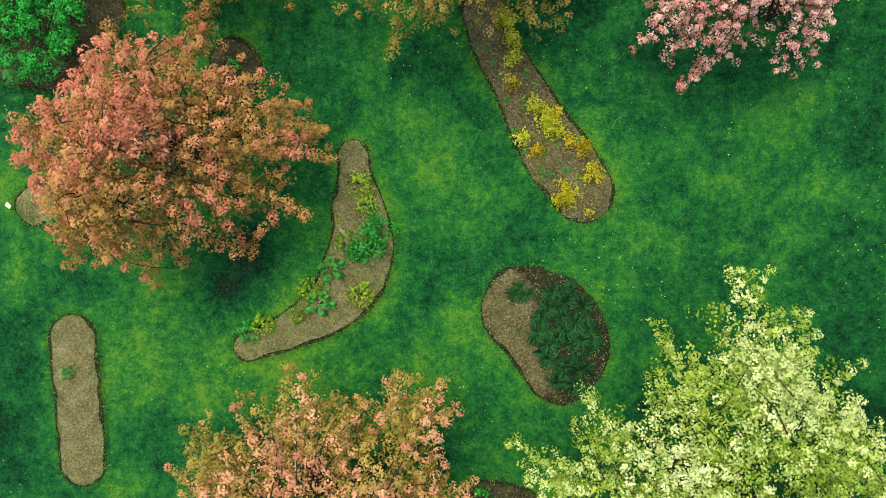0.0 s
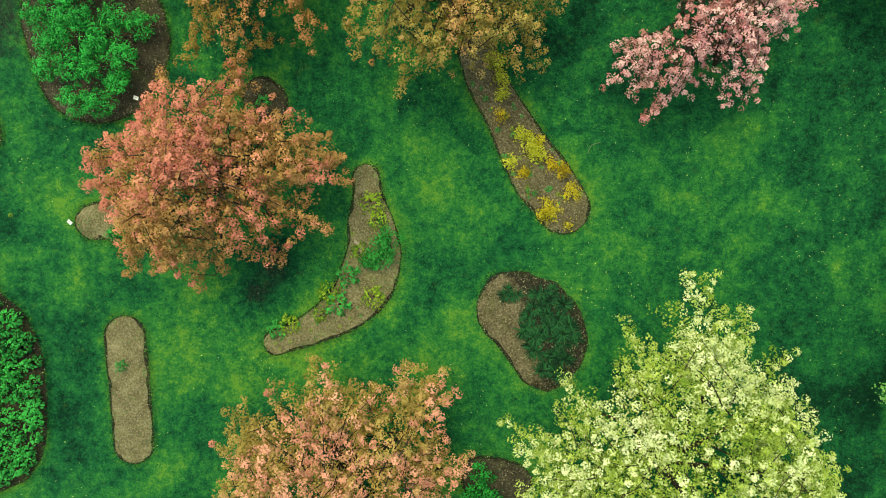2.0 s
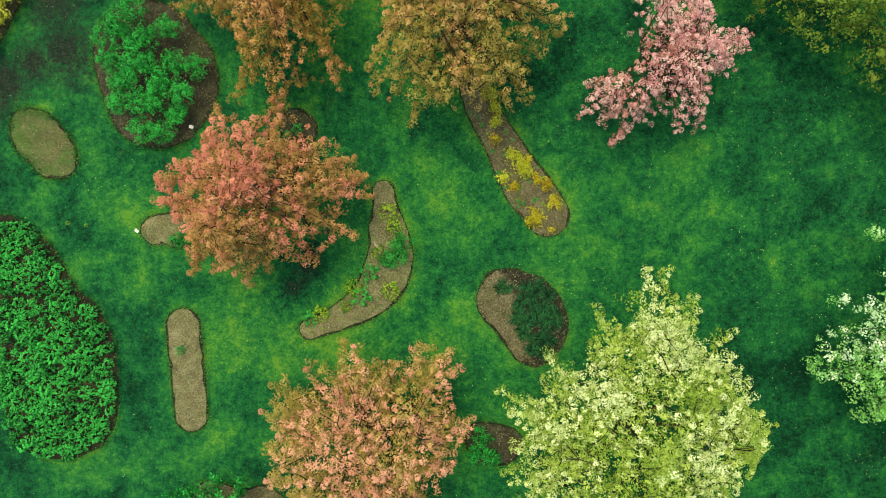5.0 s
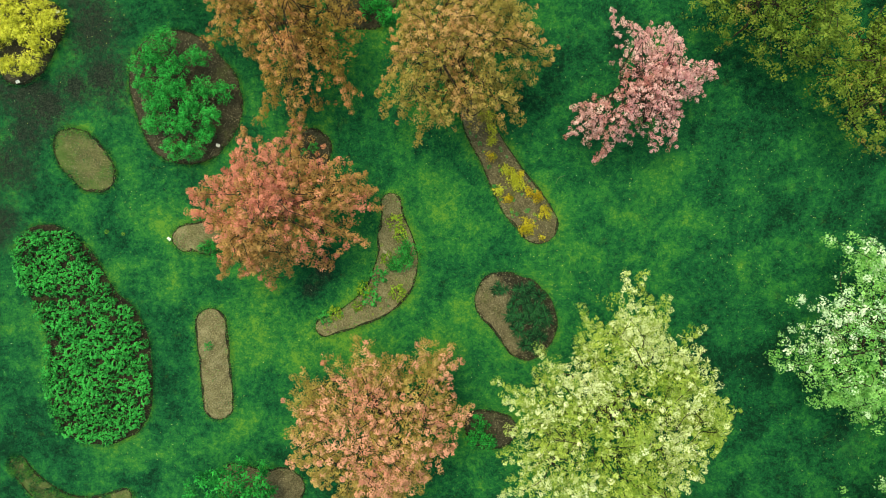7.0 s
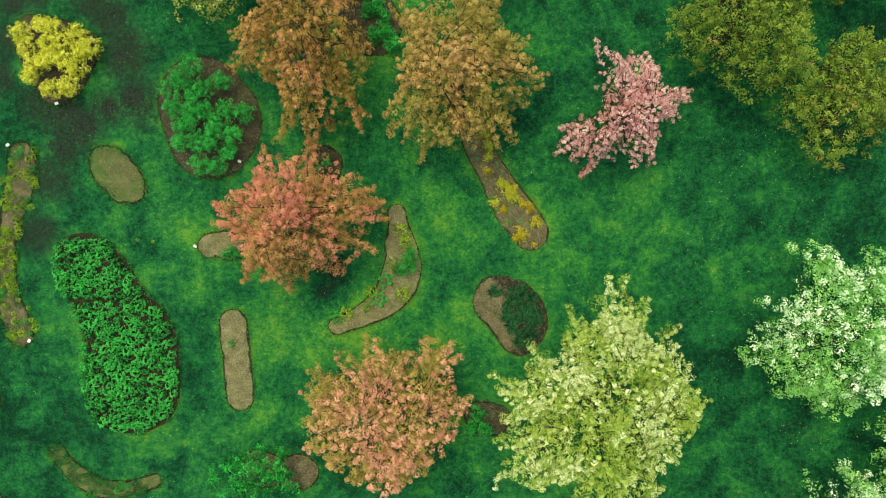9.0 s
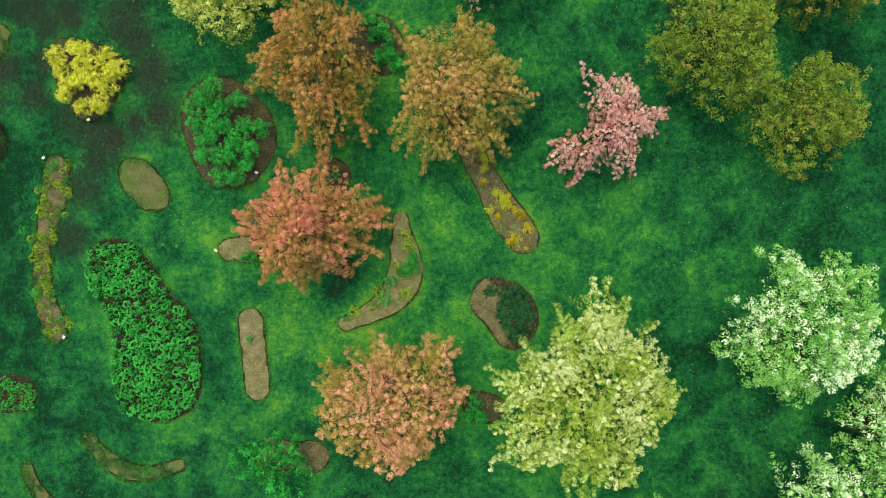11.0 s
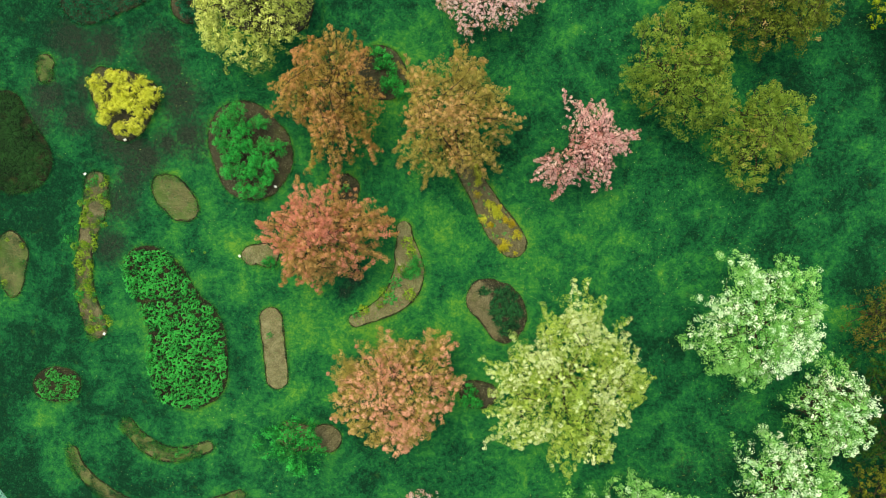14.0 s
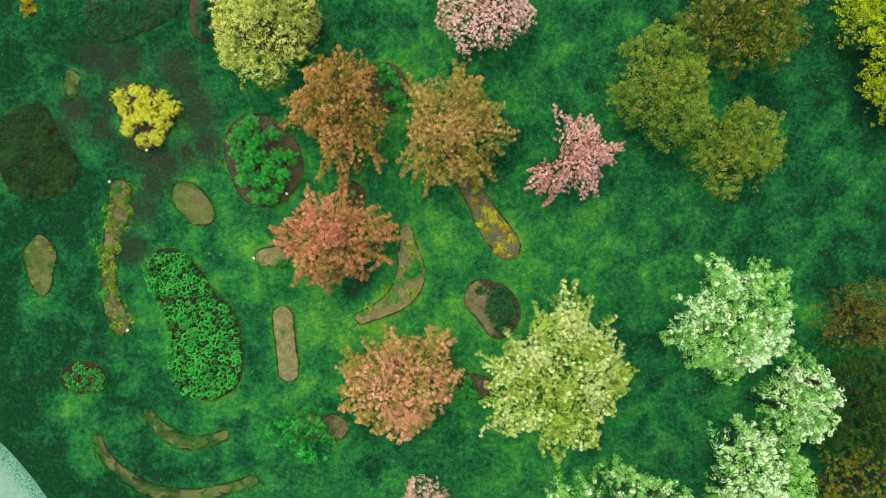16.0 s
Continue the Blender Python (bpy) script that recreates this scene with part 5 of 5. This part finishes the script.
for k, p in enumerate(dots_iris + [(x + 0.16 * math.cos(7 * y), y + 0.16 * math.sin(5 * x)) for x, y in dots_iris]):
    plant("strap_leaved_plant", *p, strap_meshes[k % 3], "clump of dark green arching strap leaves", "plant", "strap-leaved clumps in one bed", rng.uniform(0.85, 1.25), rng.uniform(0, 6.28), z=0.03)
dull_meshes = [strap_plant(M_STRAP_DULL, 120 + k, 60, 0.4) for k in range(3)]
poly = polar_outline((bed_hedge[0], bed_hedge[1], [0.95 * r for r in bed_hedge[2]]))
for k in range(250):
    p = rng.uniform(poly.min(0), poly.max(0))
    if inside(poly, p[:1], p[1:])[0]:
        plant("strap_leaved_plant", *p, dull_meshes[k % 3], "large dull green clump of long leaves", "plant", "long-leaved clumps in the dark bed", rng.uniform(0.9, 1.4), rng.uniform(0, 6.28), z=0.03)

lime_meshes = [leafy_plant(M_LIME, 130 + k, 0.2, 0.22, 150, 0.045) for k in range(3)]
green_meshes = [leafy_plant(M_MID, 140 + k, 0.2, 0.24, 130, 0.052) for k in range(3)]
for k, p in enumerate(dots_kidney_lime):
    plant("bedding_plant", *p, (lime_meshes if k % 3 != 1 else green_meshes)[k % 3], "small lime-green plant on bare soil", "plant", "small plants in the crescent bed", rng.uniform(1.3, 2.1), rng.uniform(0, 6.28))
mid, across, half = spine_shape(spine_strip)
for k in range(80):
    i = int(rng.integers(6, len(mid) - 6))
    p = mid[i] + across[i] * half[i] * rng.uniform(-0.9, 1.35)
    plant("bedding_plant", *p, (lime_meshes if k % 6 else green_meshes)[k % 3], "low yellow-green plant in a strip bed", "plant", "plants in the winding strip", rng.uniform(0.55, 1.2), rng.uniform(0, 6.28))
for k, p in enumerate(dots_strip):
    plant("bedding_plant", *p, (lime_meshes if k % 6 else green_meshes)[k % 3], "low yellow-green plant in a strip bed", "plant", "plants in the winding strip", rng.uniform(1.0, 1.7), rng.uniform(0, 6.28))
for k, p in enumerate(dots_round):
    plant("bedding_plant", *p, green_meshes[k % 3], "low green plant in a round bed", "plant", "plants in the round bed", rng.uniform(1.1, 1.7), rng.uniform(0, 6.28))
for k, p in enumerate(dots_slot + dots_shade + dots_arc):
    plant("bedding_plant", *p, green_meshes[k % 3], "single low green plant on bare soil", "plant", "", rng.uniform(0.8, 1.3), rng.uniform(0, 6.28))
mid, across, half = spine_shape(spine_yellow)
for k in range(44):
    i = int(rng.integers(20, len(mid) - 8))
    p = mid[i] + across[i] * half[i] * rng.uniform(-0.85, 0.85)
    plant("weed", *p, (green_meshes if k % 3 else lime_meshes)[k % 3], "tiny green weed on the bed's bare soil", "weed", "weeds in the long bed", rng.uniform(0.22, 0.55), rng.uniform(0, 6.28))
mid, across, half = spine_shape(spine_kidney)
for k in range(26):
    i = int(rng.integers(len(mid) // 4, len(mid) - 6))
    p = mid[i] + across[i] * half[i] * rng.uniform(-0.9, 0.9)
    plant("weed", *p, (lime_meshes if k % 3 else green_meshes)[k % 3], "tiny green weed on the bed's bare soil", "weed", "weeds in the crescent bed", rng.uniform(0.2, 0.45), rng.uniform(0, 6.28))
for k, p in enumerate(dots_drop):
    plant("bedding_plant", *p, lime_meshes[k % 3], "small yellow-green plant at a bed's edge", "plant", "", rng.uniform(0.7, 1.0), rng.uniform(0, 6.28))


# ---- plant labels ----
def plant_label(x, y, turn):
    ob = thing("plant_label", x, y, "small white plant label on a metal stake", "plant label", "plant labels")
    ob.matrix_basis = pose(x, y, 0, 0, 0, turn)
    v, f = tube([(0, 0, -0.05), (0, 0, 0.1), (0, 0.01, 0.22)], [0.006, 0.006, 0.005], 6)
    part("stake", mesh_of("stake", v, f, M_STAKE), ob)
    bm = bmesh.new()
    bmesh.ops.create_cube(bm, size=1, matrix=Matrix.Translation((0, 0, 0.235)) @ Matrix.Rotation(radians(15), 4, "X") @ Matrix.Diagonal((0.15, 0.11, 0.006, 1)))
    bmesh.ops.bevel(bm, geom=bm.edges[:], offset=0.002, segments=1, affect="EDGES")
    me = bpy.data.meshes.new("plate")
    bm.to_mesh(me)
    bm.free()
    me.materials.append(M_WHITE)
    plate = part("plate", me, ob, "white enamel plate")
    for row in range(2):
        bm = bmesh.new()
        bmesh.ops.create_cube(bm, size=1, matrix=Matrix.Translation((0, 0, 0.235)) @ Matrix.Rotation(radians(15), 4, "X") @ Matrix.Translation((0, 0.02 - 0.035 * row, 0.004)) @ Matrix.Diagonal((0.10 - 0.03 * row, 0.006, 0.002, 1)))
        me = bpy.data.meshes.new("lettering")
        bm.to_mesh(me)
        bm.free()
        me.materials.append(M_EDGE)
        part("lettering", me, plate, "dark unreadable line of lettering")


for k, p in enumerate(labels_white):
    plant_label(*p, 20 * k - 40)


# ---- paving past the lawn's corner ----
def make_paving():
    edge = glide([(-60.0, 2.0), (-38.0, -6.5), (-30.0, -10.2), *paving_edge, (-22.6, -19.0), (-19.0, -30.0), (-12.0, -60.0)], 120)
    ahead = unit(np.gradient(edge, axis=0))
    out = np.stack([ahead[:, 1], -ahead[:, 0]], 1)
    v = np.array([0.0, 0.03, 0.6, 1.5, 3.0, 5.0])
    xy = edge[:, None] + out[:, None] * v[None, :, None]
    z = np.broadcast_to(np.array([-0.03, 0.03, 0.035, 0.04, 0.045, 0.045]), xy.shape[:2])
    verts = np.concatenate([xy, z[..., None]], -1).reshape(-1, 3)
    i, j = np.meshgrid(np.arange(119), np.arange(5), indexing="ij")
    q = np.stack([i * 6 + j, i * 6 + j + 1, (i + 1) * 6 + j + 1, (i + 1) * 6 + j], -1).reshape(-1, 4)
    tagged(new("pavement", mesh_of("pavement", verts, q[:, ::-1], M_PAVING)), "pale curving paved path beside the lawn", "path", kind="structure")
    g = np.random.default_rng(9)
    n = 5000
    k, d = g.integers(30, 85, n), np.abs(g.normal(scale=0.42, size=n)) + 0.02
    at = edge[k] + out[k] * d[:, None] + ahead[k] * g.uniform(-0.4, 0.4, n)[:, None]
    r = 0.035 * g.uniform(0.5, 1.4, n)
    shape = np.array([[1, 0, 0], [0, 1, 0], [-1, 0, 0], [0, -1, 0], [0, 0, 0.7]], float)
    verts = np.column_stack([at, np.full(n, 0.035)])[:, None] + shape[None] * r[:, None, None] * g.uniform(0.6, 1.4, (n, 5, 1))
    tri = np.array([[0, 1, 4], [1, 2, 4], [2, 3, 4], [3, 0, 4]])
    tagged(new("path_rubble", mesh_of("path_rubble", verts.reshape(-1, 3), (np.arange(n)[:, None, None] * 5 + tri[None]).reshape(-1, 3), M_RUBBLE)),
           "small greenish stones along the path's edge", "stones", kind="stuff")


make_paving()


# ---- dandelions and daisies in the lawn ----
def make_flecks(name, label, colour, count, seed, size):
    g = np.random.default_rng(seed)
    x, y = g.uniform(-27, 26, count * 6), g.uniform(-17, 14, count * 6)
    dense = 1.5 * fbm(x, y, 2.0, seed, 3) + np.where(x > 8, 0.12, 0.0)
    pick = np.argsort(-(dense + 0.25 * g.uniform(size=len(x))))[: int(count * 1.3)]
    pick = g.permutation(pick)[:count]
    x, y = x[pick], y[pick]
    keep = np.ones(count, bool)
    for poly in OUTLINES:
        keep &= ~inside(poly, x, y)
    at = np.column_stack([x, y, np.full(count, 0.06)])[keep]
    v, f = leaves(np.repeat(at, 3, 0), unit(np.array([0, 0, 1.0]) + 0.2 * g.normal(size=(3 * len(at), 3))), size, 0.8, g)
    tagged(new(name, mesh_of(name, v, f, make_speckled(name, colour, tuple(min(0.9, 1.3 * c) for c in colour), 8.0))), label, "flowers", kind="stuff")


make_flecks("dandelions", "scattered yellow dandelion flowers in the lawn", (0.66, 0.72, 0.22), 1800, 61, 0.018)
make_flecks("daisies", "scattered pale daisies in the lawn", (0.6, 0.66, 0.42), 500, 62, 0.016)


# ---- stray growth and sticks on the lawn ----
for k, p in enumerate(weeds):
    plant("weed", *p, lime_meshes[k % 3], "single yellow-green weed in the lawn", "weed", "weeds in the lawn", rng.uniform(0.4, 0.6), rng.uniform(0, 6.28), z=0.0)
shrub("shrub", (*weed_shrub[0], [0.6, 0.45, 0.5, 0.4, 0.55, 0.4]), "low yellow-brown shrub in the lawn", "shrub", M_YELLOW_DULL, 0.4, seed=150, gaps=0.35)


def fallen_stick(x0, y0, x1, y1, bend):
    ob = thing("fallen_stick", x0, y0, "thin pale stick lying on the grass", "stick")
    d = np.array([x1 - x0, y1 - y0])
    mid = d / 2 + bend * np.array([-d[1], d[0]])
    v, f = tube(glide([(0, 0, 0.03), (*mid, 0.05), (*d, 0.03)], 8), np.linspace(0.008, 0.004, 8), 5)
    part("stem", mesh_of("stem", v, f, M_CLOD), ob)


fallen_stick(*stick[0], *stick[1], 0.2)
for k, p in enumerate(pale_stones):
    g = np.random.default_rng(200 + k)
    bm = bmesh.new()
    bmesh.ops.create_icosphere(bm, subdivisions=2, radius=0.05 + 0.02 * g.uniform())
    for v in bm.verts:
        v.co *= 1 + 0.35 * (noise.noise(v.co * 14 + Vector((k, 0, 0))))
        v.co.z *= 0.6
    me = bpy.data.meshes.new("stone")
    bm.to_mesh(me)
    bm.free()
    me.materials.append(M_CLOD)
    ob = new("stone", me)
    ob.location = (*p, 0.085)
    tagged(ob, "pale stone on the bare soil", "stone", "stones on the crescent bed")
